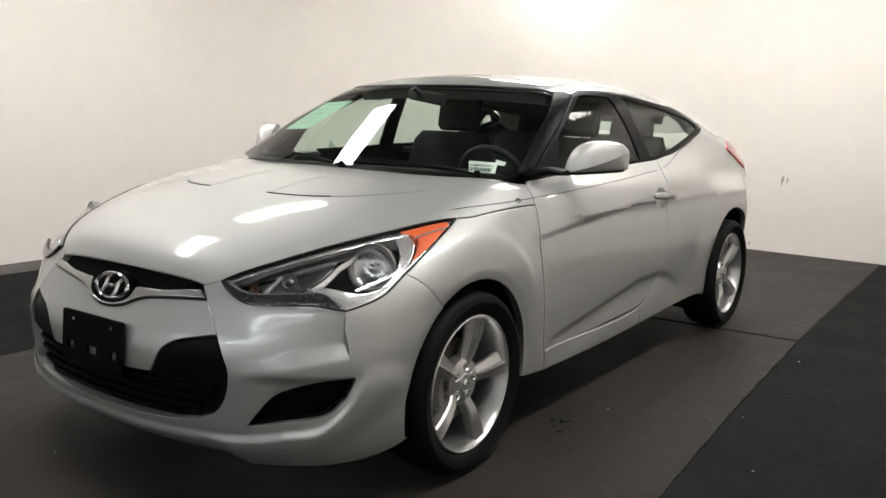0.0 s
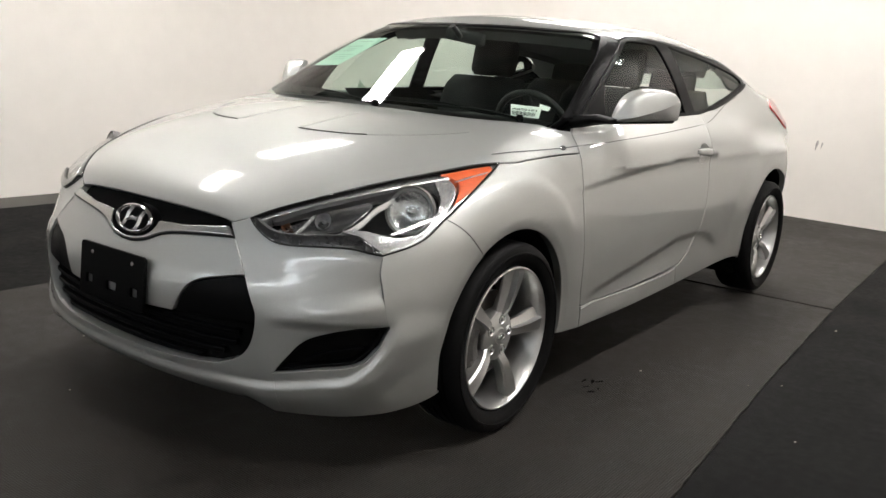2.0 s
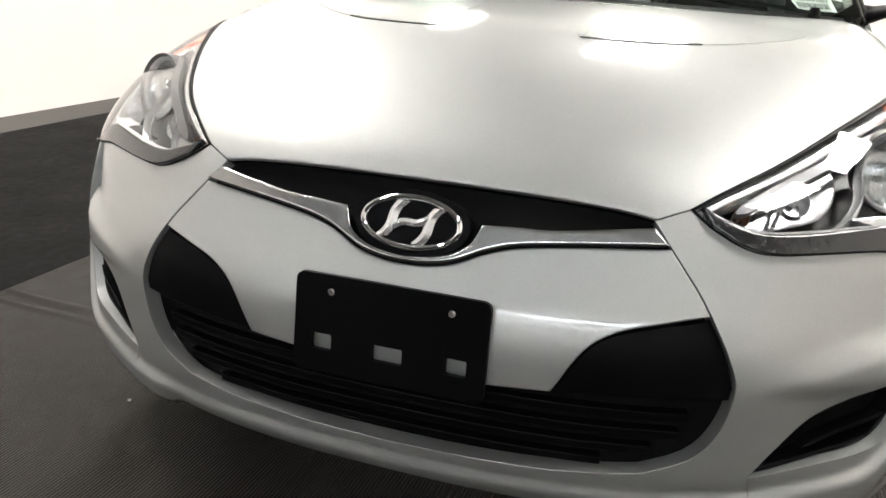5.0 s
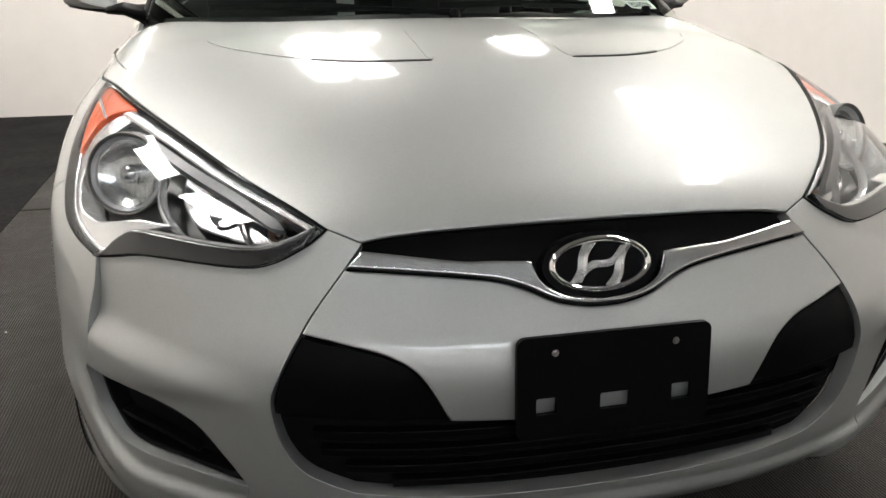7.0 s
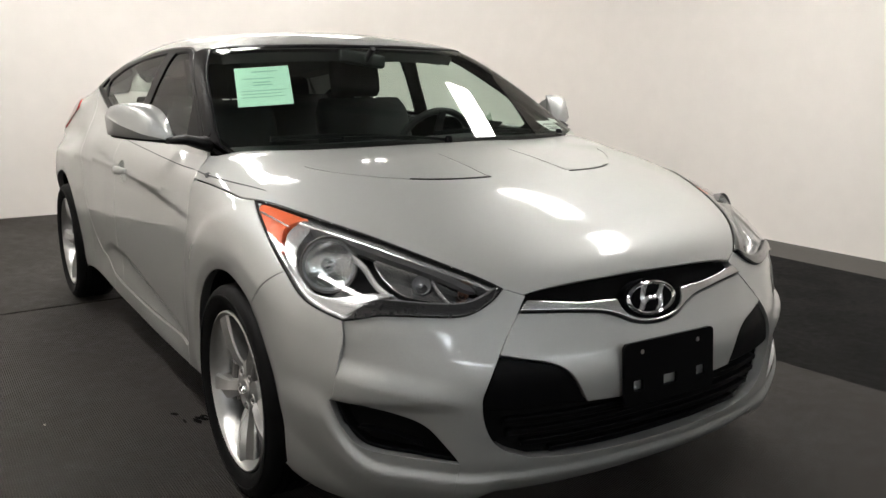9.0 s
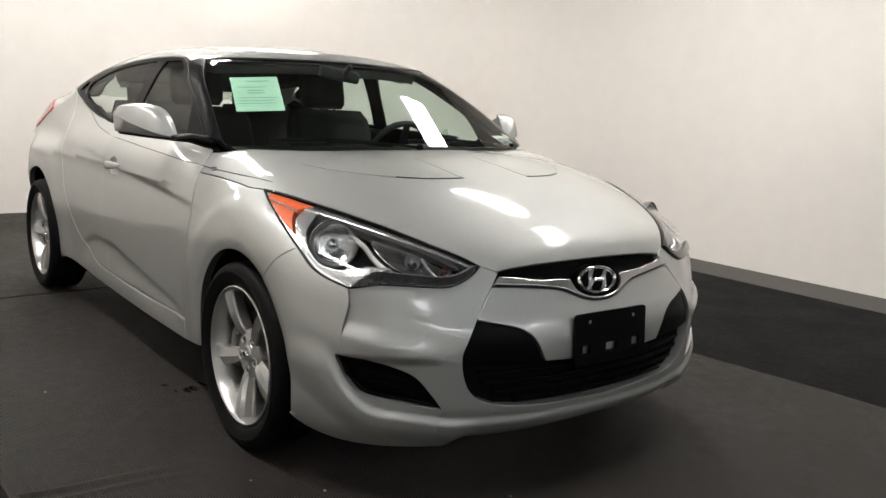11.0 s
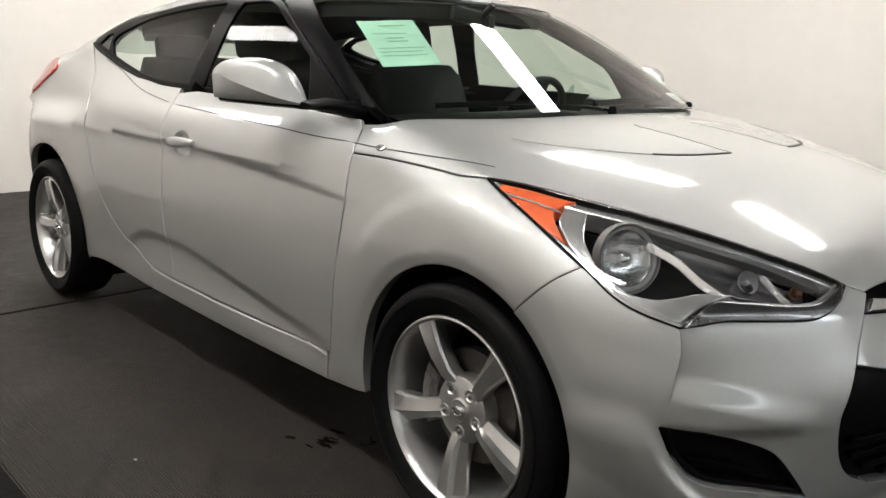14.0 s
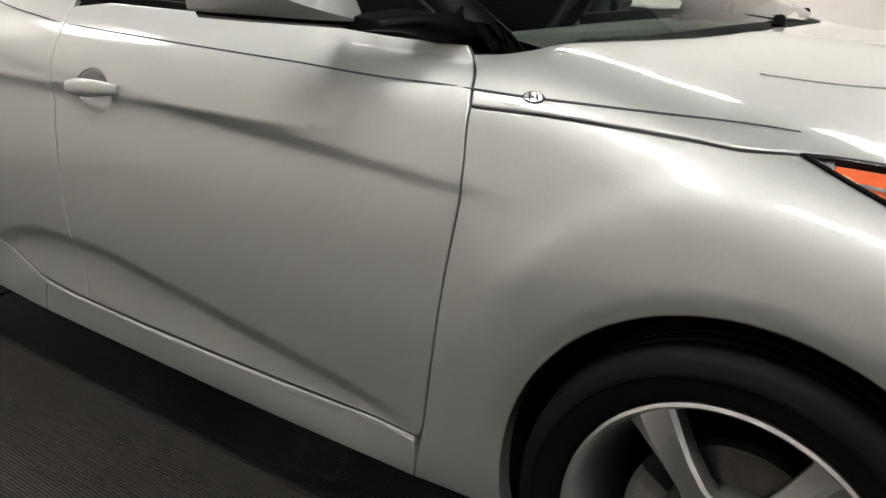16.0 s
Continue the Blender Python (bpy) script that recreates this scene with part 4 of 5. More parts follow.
left_door_rear = [S(-0.525, 0.316), S(-0.97, 0.314), S(-1.40, 0.330), S(-1.50, 0.345), S(-1.585, 0.385), S(-1.66, 0.46), S(-1.715, 0.60), S(-1.725, 0.767), S(-1.745, 0.88), S(-1.78, 0.998)]
right_door_rear = [S(-1.50, 0.321), S(-1.545, 0.50), S(-1.565, 0.75), S(-1.575, 0.90), G(-1.58, 0.9925)]
rear_door_rear = [S(-1.50, 0.321), S(-1.688, 0.332), S(-1.806, 0.361), S(-1.907, 0.396), S(-2.004, 0.444), S(-2.115, 0.536), S(-2.190, 0.642), S(-2.245, 0.758), S(-2.32, 0.875), S(-2.42, 0.995), S(-2.52, 1.08), G(-2.60, 1.150)]


def handle_hole(x, z):
    return [S(x + 0.060 * math.cos(a), z - 0.006 + 0.043 * math.sin(a)) for a in np.linspace(0, 2 * math.pi, 37)[:-1]]


corner = [door_front[-1], S(-0.512, 0.326), S(-0.525, 0.317)]
panel("door", whole, "side", C(door_front_top[::-1][:1] + rev(door_front_top)[1:], door_front, corner, left_door_rear, rev(belt))[:-1], PAINT, car, "long silver driver's door", res=0.0075, holes=[handle_hole(-1.64, 0.838)])
panel("front_door", whole, "side", C(rev(door_front_top), door_front, corner, [corner[-1], S(-0.97, 0.314), S(-1.3, 0.317), S(-1.50, 0.321)], right_door_rear, rev(belt[:-1]))[:-1], PAINT, car, "silver front passenger door", right=True, res=0.0075, holes=[handle_hole(-1.405, 0.824)])
panel("rear_door", whole, "side", C(rear_door_rear, rev(belt_rear), [belt_rear[0], right_door_rear[-1]], rev(right_door_rear))[:-1], PAINT, car, "slim silver rear passenger door", right=True, res=0.012, gap=0.0012)
arch_rear = arc(-WHEELBASE, 0.382, 192, -12)
tail_edge = [S(-3.08, 0.24), S(-3.17, 0.45), S(-3.22, 0.7), S(-3.20, 0.90), S(-3.12, 1.00)]
sill_low = [S(-0.36, 0.236), S(-0.8, 0.228), S(-1.5, 0.234), S(-2.20, 0.262)]
for sg, right in both:
    rear = rear_door_rear if right else left_door_rear
    start = rev(belt_rear) if not right else []
    low0 = S(-0.53, 0.232)
    # sill under the doors
    top_line = [corner[-1], S(-0.97, 0.312), S(-1.30, 0.315), S(-1.44, 0.330)] if not right else [corner[-1], S(-0.97, 0.312), S(-1.5, 0.319), S(-1.688, 0.330)]
    end_up = top_line[-1]
    panel("sill", whole, "side", C([low0, S(-0.525, 0.262), corner[-1]], top_line, [end_up, S(end_up[0] - 0.02, 0.24)], [S(end_up[0] - 0.02, 0.24), S(-1.0, 0.229), low0])[:-1], PAINT, car, "silver sill under the door", right=right, flange=0.05)
    ribbon("sill_edge", whole, [S(q[0], q[2] - 0.009) for q in top_line], 0.007, PAINT, car, "rolled silver edge of the sill", off=0.0035, right=right)
    i = next(k for k, p in enumerate(rear) if p[0] < end_up[0] - 0.02)
    up = [end_up] + rear[i:]
    if not right:
        up_runs = [up, belt_rear]
    else:
        up_runs = [up]
    q = C([S(end_up[0] - 0.02, 0.24), end_up], *up_runs, [win_top[0], win_top[1]], [win_top[1], G(-2.42, 1.245), G(-2.30, 1.268)], [G(-2.30, 1.268), G(-2.45, 1.262), S(-2.62, 1.235), S(-2.80, 1.165), S(-2.95, 1.085), S(-3.12, 1.00)], rev(tail_edge), [tail_edge[0], S(-3.02, 0.238)], arch_rear, [arch_rear[-1], S(-2.2, 0.262), S(end_up[0] - 0.02, 0.24)])[:-1]
    panel("rear_quarter", whole, "side", q, PAINT, car, "silver rear quarter panel over the wheel", right=right, res=0.018, flange=0.03)
    # dark shell behind the panel gaps
    sh = C(fender_seam, door_front_top, belt, belt_rear, [belt_rear[-1], S(-2.9, 1.05), S(-3.05, 0.9), S(-3.05, 0.3)], [S(-3.05, 0.3), S(-3.02, 0.24)], arch_rear, [arch_rear[-1], S(-2.2, 0.262)], rev(sill_low), rev(arch_front), rev(bumper_seam), rev(lamp_out))[:-1]
    panel("inner_shell", whole, "side", sh, GAP, car, "dark inner body behind the panel gaps", off=-0.028, flange=0.05, right=right, res=0.02)
    # pillars, glass and black window surround
    panel("windscreen_pillar", glasshouse, "side", C(rev(pillar_in), [pillar_in[0], G(-1.10, 1.312), win_top[-1]], pillar_out, [pillar_out[-1], pillar_in[-1]])[:-1], GLOSS, car, "gloss black windscreen pillar", right=right, off=0.002)
    gl1 = C([S(-0.62, 0.985), G(-0.9, 0.998), G(-1.2, 1.005), G(-1.44 if right else -1.60, 1.012)], [G(-1.44 if right else -1.60, 1.012), G(-1.43 if right else -1.57, 1.16), G(-1.40 if right else -1.51, 1.298)], [G(-1.40 if right else -1.51, 1.298), G(-1.25, 1.300), G(-1.17, 1.280)], [G(-1.17, 1.280), G(-0.97, 1.185), G(-0.78, 1.085), S(-0.62, 0.985)])[:-1]
    a, b = (-1.56, -1.52) if right else (-1.73, -1.66)
    gl2 = C([G(a, 1.016), G(-1.85, 1.024), G(-2.10, 1.062), G(-2.32 if right else -2.42, 1.105 if right else 1.125)], [G(-2.32 if right else -2.42, 1.105 if right else 1.125), G(-2.38 if right else -2.53, 1.16), G(-2.33 if right else -2.46, 1.195)], [G(-2.33 if right else -2.46, 1.195), G(-2.10, 1.25), G(-1.80, 1.283), G(b, 1.300)], [G(b, 1.300), G(a, 1.016)])[:-1]
    hs = [gl1, gl2]
    if right:
        hs.append([G(-2.40, 1.125), G(-2.52, 1.148), G(-2.47, 1.185), G(-2.42, 1.190)])
    panel("window_surround", glasshouse, "side", C(belt, belt_rear, win_top, pillar_out)[:-1], GLOSS, car, "black window surround with the door pillar", holes=hs, right=right, off=0.001, res=0.02)
    for h in hs:
        panel("side_window", glasshouse, "side", h, SIDE_GLASS, car, "faintly green side window", off=-0.004, gap=-0.004, flange=0.0, edge=0.0005, right=right, res=0.035)
    panel("mirror_sail", glasshouse, "side", [G(-0.585, 0.992), G(-0.68, 0.992), G(-0.775, 0.995), G(-0.815, 1.075), G(-0.865, 1.148), G(-0.735, 1.078)], GLOSS, car, "black corner panel behind the mirror foot", off=0.003, flange=0.006, right=right, res=0.03)
    ribbon("window_seal", glasshouse, [p for p in belt] + belt_rear[1:], 0.012, PLASTIC, car, "black rubber window seal", off=0.006, right=right)
    # pinstripe and wing emblem
    pin = [S(0.0, 0.893), S(-0.2, 0.902), S(-0.355, 0.905), S(-0.48, 0.908)]
    ribbon("pinstripe", body, pin, 0.0032, INK, car, "thin dark pinstripe", off=0.0008, right=right)
    pin2 = [S(-0.49, 0.909), S(-0.73, 0.914), S(-1.17, 0.930), S(-1.56 if right else -1.74, 0.944 if right else 0.957)]
    ribbon("pinstripe", whole, pin2, 0.0032, INK, car, "thin dark pinstripe", off=0.0008, right=right)
    pin3 = [S(-1.60 if right else -1.79, 0.946 if right else 0.962), S(-1.9, 0.980), S(-2.2, 1.048), S(-2.40, 1.085)]
    ribbon("pinstripe", whole, pin3, 0.0032, INK, car, "thin dark pinstripe", off=0.0008, right=right)
    e = S(-0.355, 0.905, body)
    en = normal(body, e[None])[0]
    ex = np.array((1.0, 0.0, -0.055))
    ex = ex - en * (ex @ en)
    ex = ex / np.linalg.norm(ex)
    em = Matrix.Translation(e + en * 0.0005) @ Matrix(np.stack([ex, np.cross(en, ex), en], 1).tolist()).to_4x4()
    if right:
        em = Matrix.Scale(-1, 4, (0, 1, 0)) @ em
    emblem = tagged(new("wing_emblem"), "tiny bright oval emblem on the pinstripe")
    emblem.parent = car
    bm = bmesh.new()
    skin(bm, [[(0.0165 * k * math.cos(t), 0.0085 * k * math.sin(t), h) for t in np.linspace(0, 2 * math.pi, 33)[:-1]] for k, h in ((1.0, -0.003), (1.0, 0.001), (0.9, 0.002))])
    bmesh.ops.transform(bm, matrix=em, verts=bm.verts)
    part("plate", bm, LAMP_SILVER, emblem, "bright oval plate", 40)
    oval_ring(0.0165, 0.0085, 0.0012, emblem, em, INK, 0.3)
    for foot, head, w in (((-0.0085, -0.0052), (-0.004, 0.0058), 0.0030), ((0.004, -0.0058), (0.0085, 0.0052), 0.0030), ((-0.006, -0.001), (0.006, 0.001), 0.0022)):
        bm = bmesh.new()
        skin(bm, [[(foot[0] - w / 2, foot[1], h), (foot[0] + w / 2, foot[1], h), (head[0] + w / 2, head[1], h), (head[0] - w / 2, head[1], h)] if head[0] - foot[0] < 0.01 else [(foot[0], -w / 2, h), (head[0], -w / 2, h), (head[0], w / 2, h), (foot[0], w / 2, h)] for h in (0.001, 0.003)])
        bmesh.ops.transform(bm, matrix=em, verts=bm.verts)
        part("stroke", bm, INK, emblem, "dark slanted stroke")
    # tail lamp, seen edge-on
    tl = C([S(-3.17, 0.90), S(-3.04, 0.965), S(-2.93, 1.015), S(-2.915, 1.035)], [S(-2.915, 1.035), S(-2.96, 1.07), S(-3.02, 1.075)], [S(-3.02, 1.075), S(-3.12, 1.02), S(-3.19, 0.95), S(-3.17, 0.90)])[:-1]
    panel("tail_lamp", whole, "side", tl, RED, car, "red wrap-round tail lamp", off=0.008, flange=0.02, edge=0.006, right=right, gap=0)
    # filler or sensor mark and low wheel arch liner
    for cx, r, w in ((0.005, 0.362, 0.30), (-WHEELBASE, 0.392, 0.30)):
        bm = bmesh.new()
        secs = []
        for i in range(25):
            t = radians(-25 + 230 * i / 24)
            x, z = cx + r * math.cos(t), TYRE_R + r * math.sin(t)
            secs.append([(x, sg * (0.845 if cx > -1 else 0.86), z), (x, sg * (0.845 - w), z)])
        skin(bm, secs, closed=False)
        part("arch_liner", bm, GAP, car, "dark wheel arch liner")
        bm = bmesh.new()
        box(bm, cx - 0.44, cx + 0.44, min(sg * 0.53, sg * 0.545), max(sg * 0.53, sg * 0.545), 0.16, 0.80)
        part("arch_wall", bm, GAP, car, "dark inner wheel arch")

# roof, windscreen, tail
screen_top = [V(-0.912, 0, 1.331), V(-0.930, 0.25, 1.328), V(-0.968, 0.43, 1.318), V(-1.03, 0.566, 1.305)]
screen_low = [V(-0.41, 0.745, 0.972), V(-0.378, 0.66, 0.975), V(-0.33, 0.50, 0.983), V(-0.285, 0.25, 0.990), V(-0.268, 0, 0.992)]


def windscreen():
    """One bowed pane between the pillars, in even columns and rows."""
    edge_z, edge_y = [p[2] for p in rev(pillar_in)], [p[1] for p in rev(pillar_in)]
    low_y, low_z = [p[1] for p in rev(screen_low)], [p[2] for p in rev(screen_low)]
    top_y, top_z = [p[1] for p in screen_top], [p[2] for p in screen_top]
    u, v = np.meshgrid(np.linspace(-1, 1, 61), np.linspace(0, 1, 25))
    z0 = np.interp(np.abs(u) * low_y[-1], low_y, low_z)
    z1 = np.interp(np.abs(u) * top_y[-1], top_y, top_z)
    z = z0 + (z1 - z0) * v
    y = u * np.interp(z, edge_z, edge_y)
    p = cast(glasshouse, np.stack([np.full(z.size, -1.6), y.ravel(), z.ravel()], -1), np.array([[1.0, 0, 0]]), 1.5)
    i = (np.arange(24)[:, None] * 61 + np.arange(60)).ravel()
    mesh = bpy.data.meshes.new("windscreen")
    mesh.from_pydata(p.tolist(), [], np.stack([i, i + 1, i + 62, i + 61], -1).tolist())
    for q in mesh.polygons:
        q.use_smooth = True
    mesh.normals_split_custom_set_from_vertices([tuple(a) for a in normal(glasshouse, p)])
    return put("windscreen", mesh, SCREEN, car, "green-tinted windscreen with light reflections")


windscreen()
panel("screen_band", glasshouse, "side", mirrored(C([V(-0.885, 0, 1.318), V(-0.902, 0.25, 1.314), V(-0.94, 0.43, 1.303), V(-1.015, 0.569, 1.298)], [V(-1.015, 0.569, 1.298), V(-1.03, 0.566, 1.305)], rev(screen_top))), GLOSS, car, "black band at the top of the windscreen", off=0.001, flange=0.004, gap=0)
roof_edge = [V(-1.03, 0.566, 1.305), G(-1.10, 1.314), G(-1.16, 1.304), G(-1.28, 1.322), G(-1.5, 1.324), G(-1.85, 1.305), G(-2.15, 1.274), G(-2.30, 1.268)]
rr = [cast(glasshouse, np.array([[x, y, 0.9]]), np.array([[0.0, 0, 1]]), 0.8)[0] for x, y in ((-2.66, 0.47), (-2.74, 0.25), (-2.76, 0.0))]
panel("roof", glasshouse, "side", mirrored(C(screen_top, roof_edge, [roof_edge[-1], rr[0]], rr)), PAINT, car, "silver roof", res=0.03, flange=0.02)
def roof_pt(x, y):
    return cast(whole, np.array([[x, y, 0.7]]), np.array([[0.0, 0, 1]]), 1.0)[0]
hatch = C(rev(rr), [rr[0], roof_pt(-2.80, 0.48), roof_pt(-2.95, 0.46), roof_pt(-3.10, 0.44)], [roof_pt(-3.10, 0.44), roof_pt(-3.14, 0.2), roof_pt(-3.15, 0.0)])
panel("rear_window", whole, "side", mirrored(hatch), SIDE_GLASS, car, "sloping rear window", flange=0.0, edge=0.0005, res=0.04)
hatch_side = C([rr[0], G(-2.30, 1.268)], [G(-2.30, 1.268), S(-2.62, 1.235), S(-2.80, 1.165), S(-2.95, 1.085), S(-3.12, 1.00)], [S(-3.12, 1.00), roof_pt(-3.10, 0.44)], [roof_pt(-3.10, 0.44), roof_pt(-2.95, 0.46), roof_pt(-2.80, 0.48), rr[0]])[:-1]
for sg, right in both:
    panel("rear_shoulder", whole, "side", hatch_side, PAINT, car, "silver shoulder beside the rear window", right=right, gap=-0.002, res=0.03)
bm = bmesh.new()
secs = []
for z in (0.24, 0.35, 0.6, 0.8, 0.95, 1.0):
    row = []
    for i in range(15):
        y = -0.80 + 1.60 * i / 14
        row.append((-3.10 - 0.22 * (1 - (abs(y) / 0.80) ** 3) * (1 - 0.5 * abs(z - 0.6)), y * (1 - 0.55 * max(z - 0.5, 0)), z))
    secs.append(row)
skin(bm, secs, closed=False)
part("tail_panel", bm, PAINT, car, "silver tailgate and rear bumper", 60)
# cowl under the windscreen
bm = bmesh.new()
secs = []
for i in range(25):
    y = -0.70 + 1.40 * i / 24
    x = -0.25 - 0.27 * y * y
    z = float(on_top(x, y)[2]) - 0.006
    secs.append([(x + 0.03, y, z - 0.006), (x - 0.02, y, z - 0.002), (x - 0.10, y, z + 0.012), (x - 0.12, y, z - 0.02)])
skin(bm, secs, closed=False)
part("cowl_panel", bm, PLASTIC, car, "black plastic cowl under the windscreen", 40)


# wipers
def wiper(parent, base, tip, lift, label):
    th = tagged(new("wiper"), label)
    th.parent = parent
    b, t = np.array(base, float), np.array(tip, float)
    ps = [b, b + (t - b) * 0.25 + [0, 0, lift], b + (t - b) * 0.62 + [0, 0, lift * 0.8]]
    bm = bmesh.new()
    line = spline(ps, 6)
    skin(bm, [[(p + [0.008, 0, -0.004]).tolist(), (p + [0.004, 0, 0.006]).tolist(), (p + [-0.006, 0, 0.006]).tolist(), (p + [-0.010, 0, -0.004]).tolist()] for p in line])
    part("arm", bm, PLASTIC, th, "black wiper arm", 40)
    bm = bmesh.new()
    line = spline([b + (t - b) * 0.18 + [-0.02, 0, 0.006], b + (t - b) * 0.6 + [-0.012, 0, 0.016], t + [-0.02, 0, 0.006]], 10)
    skin(bm, [[(p + [0.006, 0, -0.008]).tolist(), (p + [0.003, 0, 0.008]).tolist(), (p + [-0.004, 0, 0.008]).tolist(), (p + [-0.004, 0, -0.010]).tolist()] for p in line])
    part("blade", bm, PLASTIC, th, "black wiper blade", 40)
    bm = bmesh.new()
    lathe(bm, [(0.0, 0.016), (0.010, 0.015), (0.014, 0.006), (0.015, -0.01)], 14, Matrix.Translation(b) @ pose(0, 0, 0, 90, 0, 0))
    part("pivot_cap", bm, PLASTIC, th, "round pivot cap", 40)


def cowl_at(y, back, up):
    x = -0.25 - 0.27 * y * y - back
    return np.array((x, y, float(on_top(-0.25 - 0.27 * y * y, y)[2]) + up))


wiper(car, cowl_at(0.62, 0.02, 0.010), cowl_at(0.0, 0.05, 0.022), 0.010, "black windscreen wiper, parked low on the glass")
wiper(car, cowl_at(0.03, 0.02, 0.006), cowl_at(-0.58, 0.05, 0.024), 0.010, "black windscreen wiper, parked low on the glass")


# door handles
def handle(x, z, right):
    th = tagged(new("door_handle"), "silver pull handle in a round recess")
    p = on_side(x, z)
    n = normal(whole, p[None])[0]
    sg = -1 if right else 1
    th.parent = car
    m = Matrix.Translation(p) @ Vector(n).to_track_quat("Z", "Y").to_matrix().to_4x4()
    # x of the handle runs forwards
    ex = Vector((1, 0, 0)) - Vector(n) * n[0]
    ex.normalize()
    ez = Vector(n)
    ey = ez.cross(ex)
    m = Matrix.Translation(p) @ Matrix((ex, ey, ez)).transposed().to_4x4()
    if right:
        m = Matrix.Scale(-1, 4, (0, 1, 0)) @ m
    bm = bmesh.new()
    rows = []
    for i in range(33):
        c, q = math.cos(2 * math.pi * i / 32), math.sin(2 * math.pi * i / 32)
        k = [(1.05, 0.004), (0.99, 0.004), (0.90, 0.009), (0.70, 0.014), (0.35, 0.016), (0.02, 0.016)]
        line = np.array([on_side(x + 0.060 * f * c, z - 0.006 + 0.043 * f * q) for f, _ in k])
        nn = normal(whole, line)
        line = line - nn * np.array([[d] for _, d in k])
        rows.append([(p[0], -p[1] if right else p[1], p[2]) for p in line.tolist()])
    skin(bm, rows, closed=False)
    part("cup", bm, PAINT, th, "shaded oval recess", 60)
    bm = bmesh.new()
    secs = []
    for i in range(15):
        t = i / 14
        u = -0.095 + 0.19 * t
        w = 0.019 * math.sin(math.pi * (0.08 + 0.84 * t)) ** 0.5
        h = 0.002 + 0.022 * math.sin(math.pi * t) ** 0.6
        y = -0.010 * (t - 0.5)
        secs.append([(u, y + w * math.cos(a), h + 0.009 * math.sin(a) * (0.6 + 0.4 * math.sin(math.pi * t))) for a in np.linspace(0, 2 * math.pi, 13)[:-1]])
    skin(bm, secs)
    bmesh.ops.transform(bm, matrix=m, verts=bm.verts)
    part("grip", bm, PAINT, th, "silver grip", 60)
    return th


handle(-1.64, 0.838, False)
handle(-1.405, 0.824, True)


# door mirrors
def door_mirror(right):
    th = tagged(new("door_mirror"), "silver door mirror on a black foot")
    th.parent = car
    flip = Matrix.Scale(-1, 4, (0, 1, 0)) if right else Matrix.Identity(4)
    out = np.array((0.56, 0.83, 0.0))

    def stations(n, rows):
        secs = []
        for i in range(n):
            t = i / (n - 1)
            secs.append(rows(t))
        return secs

    height = curve([0.0, 0.06, 0.2, 0.45, 0.75, 0.92, 1.0], [0.014, 0.048, 0.092, 0.117, 0.113, 0.099, 0.080])
    deep = curve([0.0, 0.1, 0.4, 0.75, 1.0], [0.012, 0.045, 0.074, 0.066, 0.030])

    def cap_row(t):
        c = np.array((-0.664, 0.838, 1.034)) + np.array((-0.228, 0.148, 0.030)) * t
        h, d = float(height(t)), float(deep(t))
        k = -0.66 + 0.62 * t + 0.62 * t ** 3
        up = spline([(-0.35, 0.96), (0.0, 1.0), (0.38, 0.97 - 0.04 * t), (0.72, 0.72 + 0.16 * t), (0.90, 0.5 * k + 0.40), (1.0, k)], 3)
        low = -0.86 + 0.06 * t
        down = spline([(1.0, k), (0.90, 0.45 * k + 0.55 * low), (0.76, low), (0.40, -0.86), (-0.35, -0.84)], 3)
        pts = up + down[1:]
        foot = 0.996 + 0.012 * t
        return [(*(c + out * d * u)[:2], foot + h * (v + 0.86) / 1.86) for u, v in pts]
    bm = bmesh.new()
    skin(bm, stations(34, cap_row))
    bmesh.ops.transform(bm, matrix=flip, verts=bm.verts)
    part("cap", bm, PAINT, th, "silver painted mirror cap", 24)

    def tray_row(t):
        c = np.array((-0.672, 0.838, 1.036)) + np.array((-0.210, 0.140, 0.028)) * t
        h, d = float(height(t)), float(deep(t)) * 0.9
        return [(c + out * d * u + np.array((0, 0, 1.000 + 0.012 * t - c[2] + v))).tolist() for u, v in ((-0.3, 0.006), (0.5, 0.008), (0.85, 0.004), (0.75, -0.010), (0.3, -0.016), (-0.3, -0.012))]
    bm = bmesh.new()
    skin(bm, stations(14, tray_row))
    bmesh.ops.transform(bm, matrix=flip, verts=bm.verts)
    part("under_tray", bm, PLASTIC, th, "black underside", 40)
    bm = bmesh.new()
    secs = []
    for t, x, y, z, w, h in ((0, -0.560, 0.745, 0.985, 0.055, 0.028), (0.35, -0.560, 0.775, 0.990, 0.045, 0.022), (0.7, -0.600, 0.812, 1.000, 0.045, 0.018), (1, -0.66, 0.860, 0.994, 0.065, 0.010)):
        secs.append([(x + w * math.cos(a), y, z + h * math.sin(a)) for a in np.linspace(0, 2 * math.pi, 13)[:-1]])
    skin(bm, secs)
    bmesh.ops.transform(bm, matrix=flip, verts=bm.verts)
    part("foot", bm, PLASTIC, th, "black foot at the window corner", 60)
    bm = bmesh.new()
    rows = [[(-0.794, 0.911 + 0.075 * math.cos(a), 1.055 + 0.050 * math.sin(a)) for a in np.linspace(0, 2 * math.pi, 25)[:-1]], [(-0.798, 0.911 + 0.07 * math.cos(a), 1.055 + 0.046 * math.sin(a)) for a in np.linspace(0, 2 * math.pi, 25)[:-1]]]
    skin(bm, rows)
    bmesh.ops.transform(bm, matrix=flip, verts=bm.verts)
    part("mirror_glass", bm, CHROME, th, "mirror glass")


for sg, right in both:
    door_mirror(right)


